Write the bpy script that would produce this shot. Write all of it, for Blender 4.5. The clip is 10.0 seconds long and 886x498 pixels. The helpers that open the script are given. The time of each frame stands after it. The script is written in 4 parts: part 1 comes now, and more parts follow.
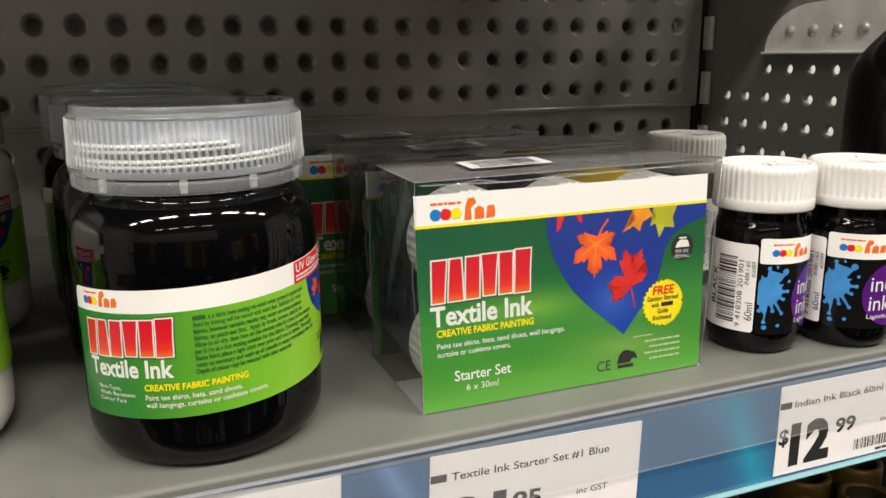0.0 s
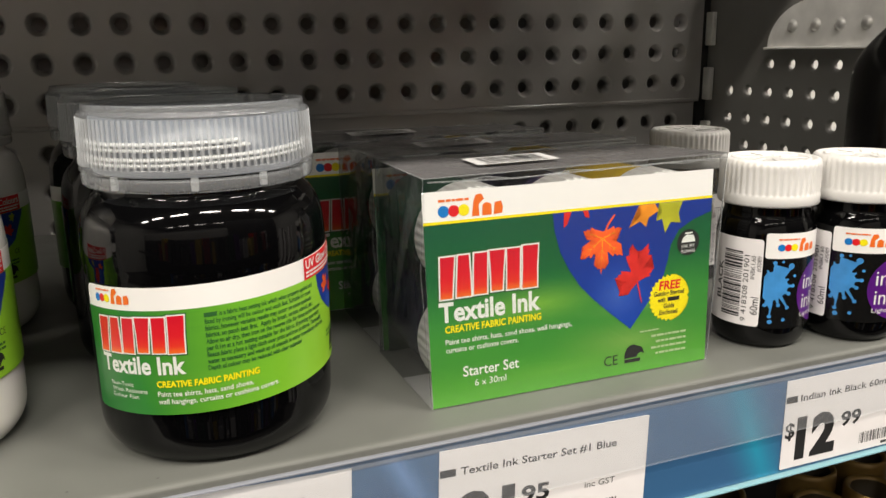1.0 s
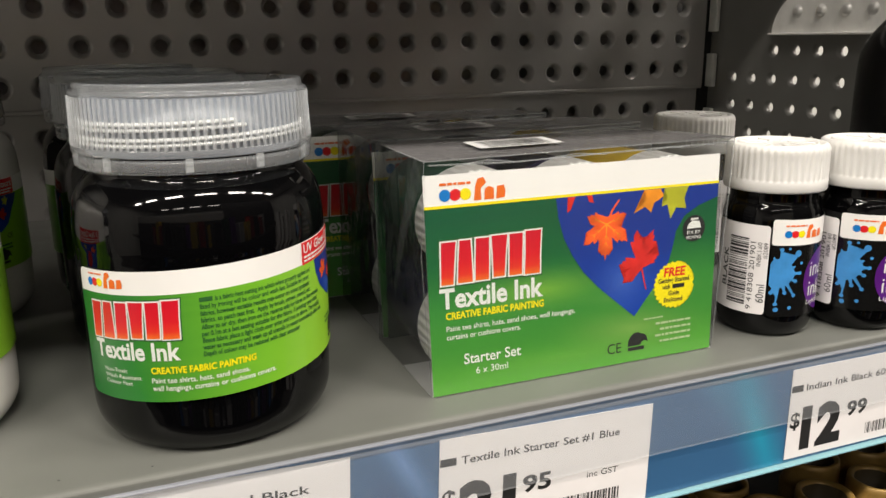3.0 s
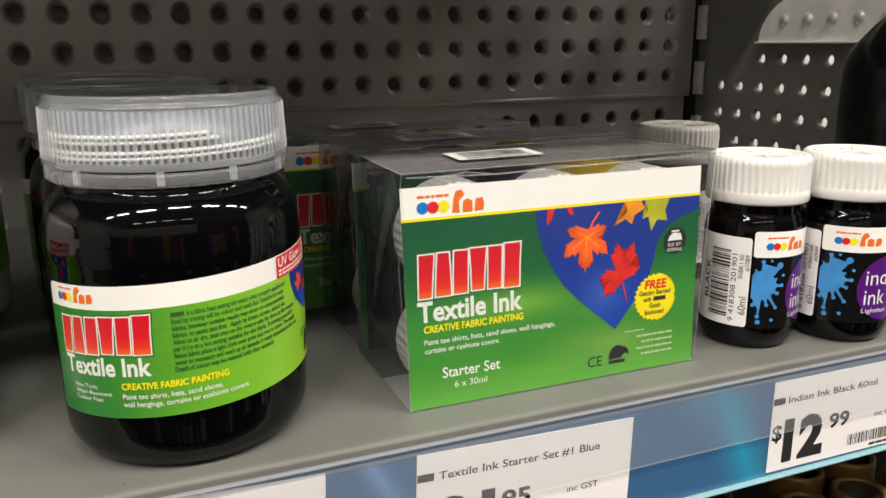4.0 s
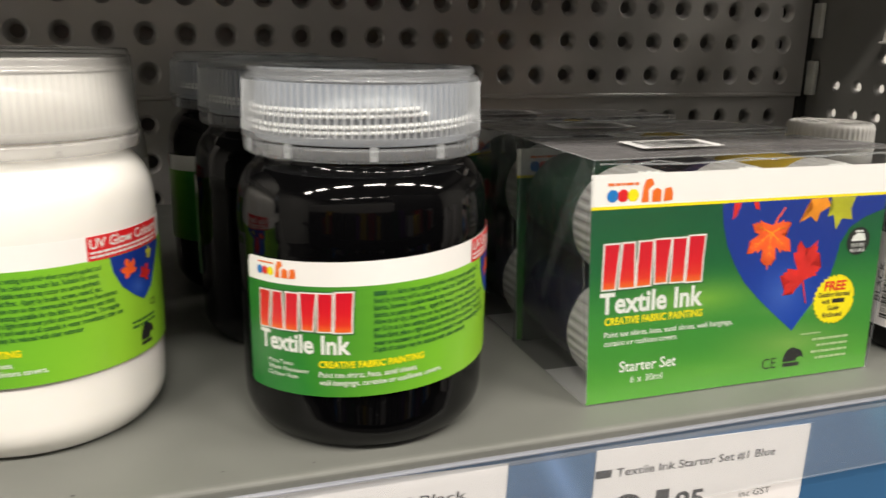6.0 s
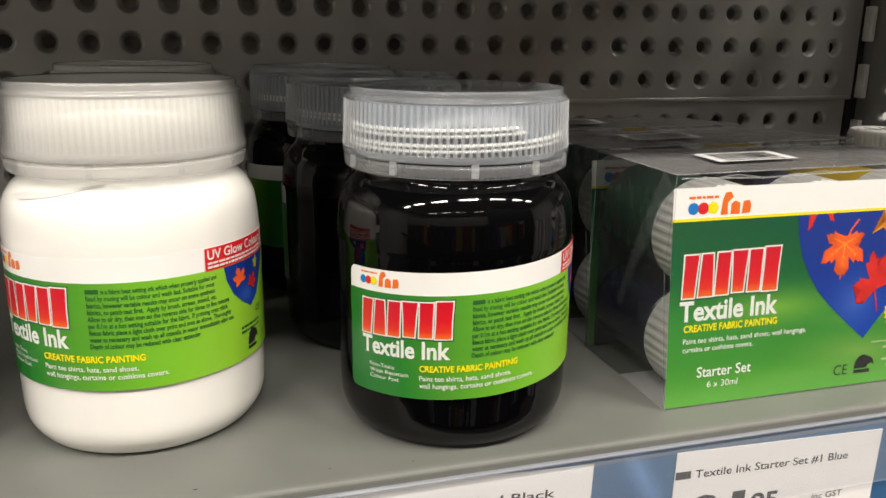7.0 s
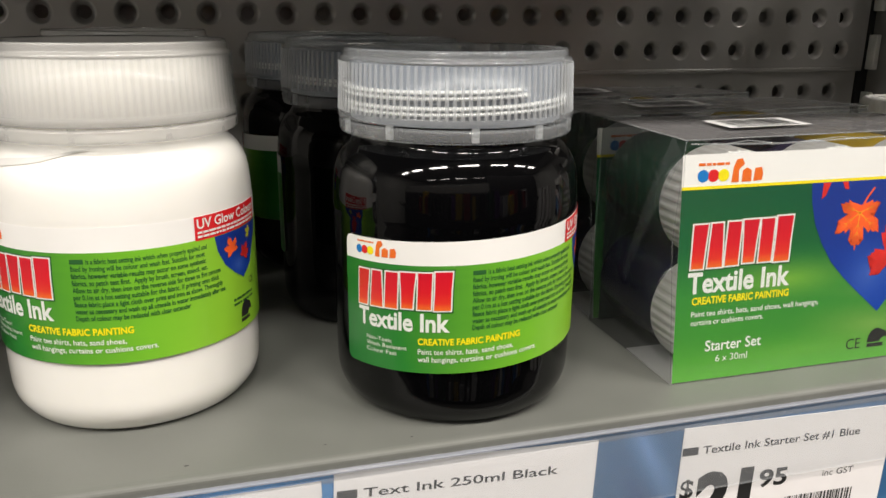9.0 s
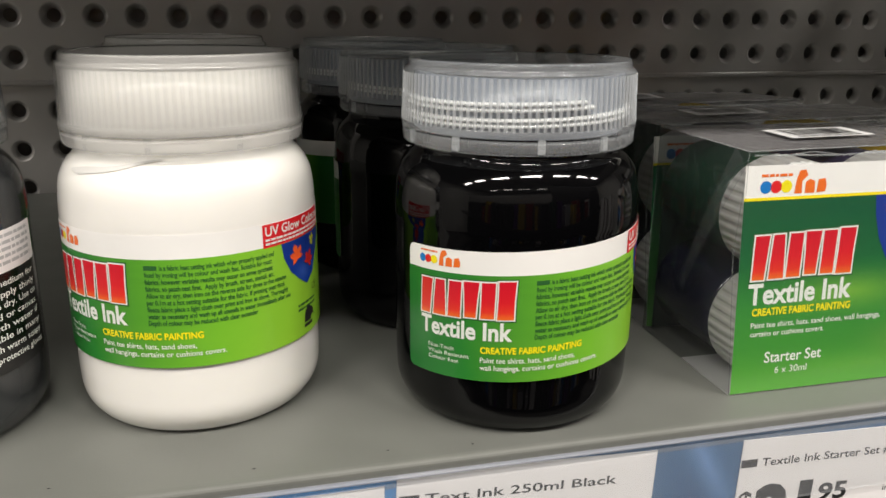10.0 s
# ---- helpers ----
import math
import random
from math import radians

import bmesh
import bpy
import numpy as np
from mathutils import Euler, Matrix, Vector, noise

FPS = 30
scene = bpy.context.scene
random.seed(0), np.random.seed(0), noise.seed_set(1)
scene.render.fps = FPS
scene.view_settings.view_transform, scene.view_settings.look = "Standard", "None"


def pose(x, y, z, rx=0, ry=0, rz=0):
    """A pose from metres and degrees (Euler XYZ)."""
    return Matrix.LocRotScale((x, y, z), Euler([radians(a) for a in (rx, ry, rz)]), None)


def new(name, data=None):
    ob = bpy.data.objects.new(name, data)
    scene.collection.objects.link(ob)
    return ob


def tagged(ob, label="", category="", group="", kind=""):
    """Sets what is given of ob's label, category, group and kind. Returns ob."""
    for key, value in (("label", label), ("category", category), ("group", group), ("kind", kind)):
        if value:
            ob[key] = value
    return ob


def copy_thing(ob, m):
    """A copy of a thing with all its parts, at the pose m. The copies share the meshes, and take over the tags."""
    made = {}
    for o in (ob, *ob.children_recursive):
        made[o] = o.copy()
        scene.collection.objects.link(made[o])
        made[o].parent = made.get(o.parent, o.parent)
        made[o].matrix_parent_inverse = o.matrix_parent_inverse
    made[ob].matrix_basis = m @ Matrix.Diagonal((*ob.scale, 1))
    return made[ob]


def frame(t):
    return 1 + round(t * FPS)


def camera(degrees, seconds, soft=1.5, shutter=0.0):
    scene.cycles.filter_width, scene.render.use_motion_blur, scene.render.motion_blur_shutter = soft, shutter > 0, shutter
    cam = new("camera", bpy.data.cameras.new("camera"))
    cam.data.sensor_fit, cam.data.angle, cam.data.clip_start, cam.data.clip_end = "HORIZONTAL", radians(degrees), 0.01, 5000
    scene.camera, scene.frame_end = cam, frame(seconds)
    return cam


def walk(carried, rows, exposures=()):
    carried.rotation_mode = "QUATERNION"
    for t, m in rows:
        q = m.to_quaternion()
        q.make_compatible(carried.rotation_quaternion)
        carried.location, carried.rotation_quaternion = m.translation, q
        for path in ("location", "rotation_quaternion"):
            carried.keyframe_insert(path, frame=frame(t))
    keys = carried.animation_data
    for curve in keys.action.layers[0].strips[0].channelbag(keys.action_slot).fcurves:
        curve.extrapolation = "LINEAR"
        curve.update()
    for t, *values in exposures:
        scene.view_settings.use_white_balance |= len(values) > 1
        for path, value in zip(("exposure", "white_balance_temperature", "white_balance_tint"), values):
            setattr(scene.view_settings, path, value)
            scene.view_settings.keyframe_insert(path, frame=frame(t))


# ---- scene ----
cam = camera(57.76, 10.0, 1.5, 0.25)
# seconds, place, yaw, pitch, roll
PATH = [
    (0, -0.0819, -0.2240, 0.1133, -21.65, -13.72, -0.60),
    (0.5, -0.0819, -0.2253, 0.1120, -21.72, -13.73, -0.84),
    (1, -0.0845, -0.2247, 0.1134, -21.56, -13.92, -0.92),
    (1.5, -0.0852, -0.2224, 0.1104, -21.46, -14.46, -0.75),
    (2, -0.0855, -0.2211, 0.1109, -21.45, -14.73, -0.79),
    (2.5, -0.0853, -0.2205, 0.1108, -21.45, -14.74, -0.79),
    (4, -0.0779, -0.2188, 0.1129, -22.15, -14.43, -0.48),
    (4.5, -0.0776, -0.2215, 0.1145, -21.80, -13.71, -0.56),
    (5, -0.0765, -0.2153, 0.1098, -21.91, -13.47, -0.30),
    (5.5, -0.0847, -0.2088, 0.1056, -20.93, -13.95, 0.18),
    (6, -0.1147, -0.1994, 0.1082, -18.73, -14.69, 1.01),
    (6.2, -0.1268, -0.1998, 0.1111, -17.80, -14.77, 1.06),
    (7.5, -0.1364, -0.2054, 0.1149, -16.51, -15.00, 0.65),
    (8, -0.1378, -0.1974, 0.1141, -16.36, -15.58, 0.74),
    (8.5, -0.1328, -0.1967, 0.1139, -16.67, -15.88, 0.67),
    (9, -0.1319, -0.1970, 0.1098, -16.40, -16.43, 0.51),
    (9.5, -0.1373, -0.1956, 0.1129, -15.14, -17.41, 0.40),
    (10, -0.1406, -0.1959, 0.1133, -14.11, -16.60, 0.45),
]


def aim(x, y, z, yaw, pitch, roll):
    return pose(x, y, z, 0, 0, yaw) @ pose(0, 0, 0, 90 + pitch) @ pose(0, 0, 0, 0, 0, roll)


walk(cam, [(t, aim(*row)) for t, *row in PATH], [(0.0, 0.56, 6450, 10), (5.0, 0.56, 6420, 10), (6.2, 0.64, 6420, 10), (7.5, 0.57, 6390, 10), (9.0, 0.54, 6280, 10), (10.0, 0.44, 6240, 10)])

# ---------------------------------------------------------------- world and light
world = bpy.data.worlds.new("store_air")
scene.world = world
world.use_nodes = True
world.node_tree.nodes["Background"].inputs[0].default_value = (0.9, 0.95, 1.0, 1)
world.node_tree.nodes["Background"].inputs[1].default_value = 0.25


def strip_lamp(x, y, z, sx, sy, watts):
    data = bpy.data.lights.new("ceiling_lamp", "AREA")
    data.shape, data.size, data.size_y, data.energy = "RECTANGLE", sx, sy, watts
    data.color = (1.0, 0.92, 0.81)
    ob = new("ceiling_lamp", data)
    ob.matrix_basis = pose(x, y, z)
    return ob


for k in range(-3, 4):
    strip_lamp(0.9 * k, -1.05, 1.84, 0.55, 0.14, 20.0)
    strip_lamp(0.9 * k + 0.3, -2.9, 1.84, 0.55, 0.14, 4.0)

# ---------------------------------------------------------------- materials


def lin(r, g, b):
    return tuple(((c / 255 + 0.055) / 1.055) ** 2.4 if c > 10 else c / 255 / 12.92 for c in (r, g, b)) + (1.0,)


def material(name, colour, rough=0.5, metal=0.0, coat=0.0, spec=0.5, vary=0.0, vscale=60.0, bump=0.0, bscale=900.0, rvary=0.0, sub=0.0):
    m = bpy.data.materials.new(name)
    m.use_nodes = True
    nt = m.node_tree
    b = nt.nodes["Principled BSDF"]
    b.inputs["Base Color"].default_value = colour if len(colour) == 4 else (*colour, 1)
    b.inputs["Roughness"].default_value = rough
    b.inputs["Metallic"].default_value = metal
    b.inputs["Coat Weight"].default_value = coat
    b.inputs["Coat Roughness"].default_value = 0.05
    b.inputs["Specular IOR Level"].default_value = spec
    if sub:
        b.inputs["Subsurface Weight"].default_value = sub
        b.inputs["Subsurface Radius"].default_value = (0.004, 0.004, 0.0035)
        b.inputs["Subsurface Scale"].default_value = 1.0
    co = nt.nodes.new("ShaderNodeTexCoord")
    if vary or rvary:
        n1 = nt.nodes.new("ShaderNodeTexNoise")
        n1.inputs["Scale"].default_value, n1.inputs["Detail"].default_value = vscale, 5
        nt.links.new(co.outputs["Object"], n1.inputs["Vector"])
        if vary:
            hsv = nt.nodes.new("ShaderNodeHueSaturation")
            hsv.inputs["Color"].default_value = b.inputs["Base Color"].default_value
            mr = nt.nodes.new("ShaderNodeMapRange")
            mr.inputs["From Min"].default_value, mr.inputs["From Max"].default_value = 0.3, 0.7
            mr.inputs["To Min"].default_value, mr.inputs["To Max"].default_value = 1 - vary, 1 + vary
            nt.links.new(n1.outputs["Fac"], mr.inputs["Value"])
            nt.links.new(mr.outputs["Result"], hsv.inputs["Value"])
            nt.links.new(hsv.outputs["Color"], b.inputs["Base Color"])
        if rvary:
            mr = nt.nodes.new("ShaderNodeMapRange")
            mr.inputs["From Min"].default_value, mr.inputs["From Max"].default_value = 0.3, 0.7
            mr.inputs["To Min"].default_value, mr.inputs["To Max"].default_value = max(rough - rvary, 0.02), rough + rvary
            nt.links.new(n1.outputs["Fac"], mr.inputs["Value"])
            nt.links.new(mr.outputs["Result"], b.inputs["Roughness"])
    if bump:
        n2 = nt.nodes.new("ShaderNodeTexNoise")
        n2.inputs["Scale"].default_value, n2.inputs["Detail"].default_value = bscale, 3
        nt.links.new(co.outputs["Object"], n2.inputs["Vector"])
        bp = nt.nodes.new("ShaderNodeBump")
        bp.inputs["Strength"].default_value, bp.inputs["Distance"].default_value = bump, 0.0004
        nt.links.new(n2.outputs["Fac"], bp.inputs["Height"])
        nt.links.new(bp.outputs["Normal"], b.inputs["Normal"])
    return m


def milky(name, tint, clear, rough, scatter=0.5, ior=1.5, smoke=0.97):
    """Thin translucent plastic: part clear, part scattering, with a gloss."""
    m = bpy.data.materials.new(name)
    m.use_nodes = True
    nt = m.node_tree
    nt.nodes.remove(nt.nodes["Principled BSDF"])
    out = nt.nodes["Material Output"]
    tr, df, tl, gl = (nt.nodes.new("ShaderNodeBsdf" + k) for k in ("Transparent", "Diffuse", "Translucent", "Glossy"))
    tr.inputs[0].default_value = (smoke, smoke * 1.01, smoke * 1.01, 1)
    df.inputs[0].default_value = tl.inputs[0].default_value = (*tint, 1)
    gl.inputs["Roughness"].default_value = rough
    body, see, top = (nt.nodes.new("ShaderNodeMixShader") for _ in range(3))
    body.inputs[0].default_value = scatter
    nt.links.new(df.outputs[0], body.inputs[1])
    nt.links.new(tl.outputs[0], body.inputs[2])
    see.inputs[0].default_value = clear
    nt.links.new(body.outputs[0], see.inputs[1])
    nt.links.new(tr.outputs[0], see.inputs[2])
    lw, pw, ad = nt.nodes.new("ShaderNodeLayerWeight"), nt.nodes.new("ShaderNodeMath"), nt.nodes.new("ShaderNodeMath")
    lw.inputs["Blend"].default_value = 0.5
    pw.operation, ad.operation = "POWER", "MULTIPLY_ADD"
    pw.inputs[1].default_value = 5.0
    f0 = ((ior - 1) / (ior + 1)) ** 2
    ad.inputs[1].default_value, ad.inputs[2].default_value = 0.9 - f0, f0
    nt.links.new(lw.outputs["Facing"], pw.inputs[0])
    nt.links.new(pw.outputs[0], ad.inputs[0])
    nt.links.new(ad.outputs[0], top.inputs[0])
    nt.links.new(see.outputs[0], top.inputs[1])
    nt.links.new(gl.outputs[0], top.inputs[2])
    nt.links.new(top.outputs[0], out.inputs[0])
    return m


def printed(name, stops, flare=None, rough=0.3, axis=1, lean=0.0, grain=0.03):
    """A printed gradient along the label's own v (and u by lean), with an optional lighter blob of the print."""
    m = material(name, (0.5, 0.5, 0.5), rough=rough, coat=0.25)
    nt = m.node_tree
    b = nt.nodes["Principled BSDF"]
    uv = nt.nodes.new("ShaderNodeUVMap")
    sep = nt.nodes.new("ShaderNodeSeparateXYZ")
    nt.links.new(uv.outputs[0], sep.inputs[0])
    mad = nt.nodes.new("ShaderNodeMath")
    mad.operation = "MULTIPLY_ADD"
    mad.inputs[1].default_value = lean
    nt.links.new(sep.outputs[0], mad.inputs[0])
    nt.links.new(sep.outputs[axis], mad.inputs[2])
    no = nt.nodes.new("ShaderNodeTexNoise")
    no.inputs["Scale"].default_value, no.inputs["Detail"].default_value = 3.0, 6
    nt.links.new(uv.outputs[0], no.inputs["Vector"])
    jit = nt.nodes.new("ShaderNodeMath")
    jit.operation = "MULTIPLY_ADD"
    jit.inputs[1].default_value = grain * 4
    nt.links.new(no.outputs["Fac"], jit.inputs[0])
    nt.links.new(mad.outputs[0], jit.inputs[2])
    ramp = nt.nodes.new("ShaderNodeValToRGB")
    el = ramp.color_ramp.elements
    while len(el) < len(stops):
        el.new(0.5)
    for e, (p, c) in zip(el, stops):
        e.position, e.color = p, c
    nt.links.new(jit.outputs[0], ramp.inputs[0])
    last = ramp.outputs[0]
    for cu, cv, su, sv, colour, amount, *slant in flare or ():
        mp = nt.nodes.new("ShaderNodeMapping")
        mp.inputs["Location"].default_value = (-cu / su, -cv / sv, 0)
        mp.inputs["Scale"].default_value = (1 / su, 1 / sv, 0)
        if slant:
            sk = nt.nodes.new("ShaderNodeVectorMath")
            sk.operation = "MULTIPLY_ADD"
            cx = nt.nodes.new("ShaderNodeCombineXYZ")
            nt.links.new(sep.outputs[1], cx.inputs[0])
            sk.inputs[1].default_value = (slant[0], 0, 0)
            nt.links.new(cx.outputs[0], sk.inputs[0])
            nt.links.new(uv.outputs[0], sk.inputs[2])
            nt.links.new(sk.outputs[0], mp.inputs[0])
        else:
            nt.links.new(uv.outputs[0], mp.inputs[0])
        gr = nt.nodes.new("ShaderNodeTexGradient")
        gr.gradient_type = "QUADRATIC_SPHERE"
        nt.links.new(mp.outputs[0], gr.inputs[0])
        k = nt.nodes.new("ShaderNodeMath")
        k.operation = "MULTIPLY"
        k.inputs[1].default_value = amount
        nt.links.new(gr.outputs[1], k.inputs[0])
        mx = nt.nodes.new("ShaderNodeMix")
        mx.data_type = "RGBA"
        mx.inputs["B"].default_value = colour
        nt.links.new(k.outputs[0], mx.inputs["Factor"])
        nt.links.new(last, mx.inputs["A"])
        last = mx.outputs["Result"]
    nt.links.new(last, b.inputs["Base Color"])
    return m


GAP_SHADE = material("paint_gap_shade", (0.62, 0.61, 0.59), rough=0.5)
INK_PALE = material("print_pale_green", (0.42, 0.55, 0.3), rough=0.4)
PEG = material("peg_steel", (0.41, 0.40, 0.388), rough=0.36, metal=0.5, spec=0.5, vary=0.12, vscale=14, bump=0.06, bscale=1500, rvary=0.06)
SIDE = material("side_steel", (0.25, 0.246, 0.236), rough=0.35, metal=0.2, vary=0.1, vscale=20, bump=0.05, bscale=1500)
POSTM = material("post_steel", (0.74, 0.74, 0.71), rough=0.4, metal=0.2, vary=0.15, vscale=60, bump=0.05)
PLATE = material("plate_steel", (0.86, 0.85, 0.82), rough=0.42, metal=0.1, vary=0.12, vscale=50, bump=0.05)
STUD = material("stud_steel", (0.85, 0.84, 0.82), rough=0.28, metal=0.6, vary=0.1, vscale=60)
SHELF = material("shelf_paint", (0.138, 0.142, 0.130), rough=0.42, vary=0.06, vscale=35, bump=0.12, bscale=1800, rvary=0.08)
# near-black for scuffs and dark goods, and for shade painted into unlit spaces
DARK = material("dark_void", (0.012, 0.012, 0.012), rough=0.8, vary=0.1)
INKBLACK = material("ink_black", (0.0016, 0.0016, 0.0019), rough=0.05, coat=0.0, spec=0.30, bump=0.05, bscale=160)
BOTTLEBLACK = material("bottle_black", (0.006, 0.006, 0.006), rough=0.22, bump=0.03, bscale=200)
GREYINK = material("primer_grey", (0.03, 0.032, 0.034), rough=0.16, coat=0.4, bump=0.02, bscale=80)
WHITEJAR = material("jar_white", (0.88, 0.86, 0.82), rough=0.25, coat=0.35, vary=0.015, vscale=50, sub=0.15)
CAPWHITE = material("cap_white", (0.74, 0.73, 0.71), rough=0.38, vary=0.02, vscale=200, bump=0.03, sub=0.1)
LID = milky("lid_milky", (0.88, 0.92, 0.98), 0.925, 0.14, 0.4)
RIBS = milky("lid_rib_milky", (0.93, 0.95, 0.98), 0.72, 0.2, 0.3)
BAND = milky("lid_band_milky", (0.9, 0.93, 0.98), 0.82, 0.16, 0.35)
RING = milky("ring_milky", (0.9, 0.93, 0.97), 0.76, 0.18, 0.35)
BRIDGE = milky("bridge_milky", (0.93, 0.95, 0.97), 0.7, 0.2, 0.35)
THREAD = milky("thread_milky", (0.97, 0.97, 0.97), 0.05, 0.2, 0.2)
SOFTLID = milky("soft_lid_milky", (0.9, 0.88, 0.87), 0.60, 0.16, 0.45)
SOFTRIBS = milky("soft_rib_milky", (0.9, 0.87, 0.84), 0.97, 0.24, 0.4)
SOFTRIM = milky("soft_rim_milky", (0.88, 0.86, 0.83), 0.86, 0.16, 0.45)
RIM = milky("lid_rim_milky", (0.9, 0.93, 0.98), 0.88, 0.14, 0.35)
NECK = material("neck_plastic", (0.2, 0.22, 0.26), rough=0.3, vary=0.1, vscale=80)
# the low smoke value puts the box's inner shade into its clear side film
FILM = milky("shade_tinted_film", (0.8, 0.82, 0.83), 0.955, 0.07, 0.5, 1.4, 0.68)
BACKFILM = milky("clear_back_film", (0.8, 0.82, 0.83), 0.975, 0.07, 0.5, 1.4, 0.93)
TOPFILM = milky("top_film", (0.34, 0.33, 0.34), 0.38, 0.14, 0.2, 1.5, 0.74)
GLAZE = milky("card_glaze", (0.9, 0.92, 0.93), 0.985, 0.16, 0.5, 1.4)
for film, scale, strength in ((FILM, 30.0, 0.5), (TOPFILM, 38.0, 0.6), (GLAZE, 22.0, 0.10)):
    nt = film.node_tree
    co, no, bp = nt.nodes.new("ShaderNodeTexCoord"), nt.nodes.new("ShaderNodeTexNoise"), nt.nodes.new("ShaderNodeBump")
    no.inputs["Scale"].default_value, no.inputs["Detail"].default_value = scale, 2
    bp.inputs["Strength"].default_value, bp.inputs["Distance"].default_value = strength, 0.01
    nt.links.new(co.outputs["Object"], no.inputs["Vector"])
    nt.links.new(no.outputs["Fac"], bp.inputs["Height"])
    for node in nt.nodes:
        if node.type == "BSDF_GLOSSY":
            nt.links.new(bp.outputs["Normal"], node.inputs["Normal"])
EDGING = milky("strip_edging", (0.55, 0.57, 0.64), 0.5, 0.12, 0.3)
LOWEDGE = milky("strip_low_edge", (0.45, 0.78, 0.86), 0.4, 0.12, 0.3)
CREASE = milky("film_crease", (0.85, 0.88, 0.9), 0.80, 0.1, 0.4)
FOLD = milky("film_fold", (0.6, 0.63, 0.65), 0.92, 0.25, 0.4)
COVER = milky("strip_cover", (0.72, 0.74, 0.78), 0.84, 0.12, 0.2, 1.4)
PAPER = material("paper_white", (0.85, 0.82, 0.825), rough=0.55, vary=0.02, vscale=120, bump=0.04)
GLOSSWHITE = material("print_white", (0.91, 0.895, 0.875), rough=0.3, coat=0.3, vary=0.015, vscale=90)
POT_GAP_SHADE = material("pot_gap_shade", (0.010, 0.024, 0.018), rough=0.5, vary=0.2, vscale=60)
FLAP = material("card_reverse", (0.62, 0.62, 0.62), rough=0.5, vary=0.08, vscale=120)
CARDGREY = material("card_grey", (0.45, 0.45, 0.46), rough=0.6, vary=0.06, vscale=150)
INK_K = material("print_black", (0.02, 0.02, 0.02), rough=0.45)
INK_G = material("print_dark_green", (0.026, 0.115, 0.028), rough=0.4)
INK_W = material("print_light", (0.78, 0.8, 0.76), rough=0.4)
INK_R = material("print_red", lin(222, 32, 38), rough=0.35, coat=0.2)
EMBLEM = printed("print_emblem_red", [(0.0, lin(238, 120, 40)), (0.22, lin(226, 56, 40)), (0.5, lin(216, 32, 42)), (1.0, lin(206, 24, 44))], grain=0.02)
INK_O = material("print_orange", lin(236, 112, 34), rough=0.35, coat=0.2)
INK_B = material("print_blue", lin(20, 120, 200), rough=0.35, coat=0.2)
INK_Y = material("print_yellow", lin(246, 228, 20), rough=0.35, coat=0.2)
INK_P = material("print_purple", lin(84, 24, 120), rough=0.35, coat=0.2, vary=0.12, vscale=90)
SPLASH = material("print_splash_blue", lin(66, 140, 205), rough=0.35, coat=0.2, vary=0.15, vscale=150)
GOLD = material("gold_plastic", (0.27, 0.165, 0.045), rough=0.38, metal=0.25, vary=0.18, vscale=90, bump=0.05)
CLOTH = printed("print_dyed_cloth", [(0.0, lin(44, 92, 190)), (0.5, lin(22, 66, 168)), (1.0, lin(28, 56, 144))], [(0.4, 0.3, 0.25, 0.35, lin(90, 130, 220), 0.4)], grain=0.2)
LEAF_R = material("print_leaf_red", lin(214, 46, 40), rough=0.35, coat=0.2, vary=0.25, vscale=160)
LEAF_O = material("print_leaf_orange", lin(244, 96, 42), rough=0.35, coat=0.2, vary=0.25, vscale=160)
LEAF_A = material("print_leaf_amber", lin(240, 150, 40), rough=0.35, coat=0.2, vary=0.25, vscale=160)
LEAF_Y = material("print_leaf_olive", lin(176, 176, 44), rough=0.35, coat=0.2, vary=0.25, vscale=160)
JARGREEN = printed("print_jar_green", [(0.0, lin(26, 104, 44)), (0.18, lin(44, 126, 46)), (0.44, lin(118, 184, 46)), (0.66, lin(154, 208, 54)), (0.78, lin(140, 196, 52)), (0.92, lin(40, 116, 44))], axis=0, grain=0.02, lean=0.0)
BOXGREEN = printed("print_box_green", [(0.0, lin(96, 170, 58)), (0.3, lin(66, 142, 52)), (0.52, lin(58, 136, 56)), (0.75, lin(30, 100, 54)), (1.0, lin(24, 88, 56))], [(0.36, 0.5, 0.34, 0.16, lin(128, 182, 62), 0.8), (0.15, 0.3, 0.3, 0.2, lin(70, 150, 52), 0.5), (0.74, 0.20, 0.36, 0.20, lin(132, 172, 84), 0.7, 0.25), (0.45, 0.10, 0.5, 0.10, lin(112, 172, 70), 0.5), (0.60, 0.40, 0.30, 0.06, lin(140, 180, 90), 0.4, -0.3)], grain=0.03)
STRIP = printed("print_water_blue", [(0.0, lin(44, 78, 112)), (0.3, lin(62, 100, 136)), (0.5, lin(40, 78, 118)), (0.75, lin(52, 92, 128)), (1.0, lin(56, 98, 140))], [(0.5925, 0.4, 0.012, 2.2, lin(40, 145, 178), 1.1, 0.012), (0.584, 0.9, 0.010, 0.6, lin(70, 130, 165), 0.6, 0.012), (0.5012, 0.8, 0.006, 1.0, lin(110, 150, 205), 0.8, 0.0155), (0.494, 0.3, 0.008, 0.8, lin(40, 60, 120), 0.6, 0.0155), (0.405, 0.9, 0.05, 0.7, lin(60, 150, 225), 1.2), (0.33, 0.9, 0.05, 0.7, lin(60, 150, 225), 1.0)], axis=0, grain=0.25)
FLOORM = material("store_floor", (0.06, 0.059, 0.057), rough=0.7, spec=0.2, vary=0.08, vscale=3)
WALLM = material("store_wall", (0.5, 0.495, 0.475), rough=0.7, vary=0.06, vscale=3)
BOUNCE_GREY = material("bounce_grey", (0.30, 0.297, 0.287), rough=0.6, vary=0.08, vscale=6)
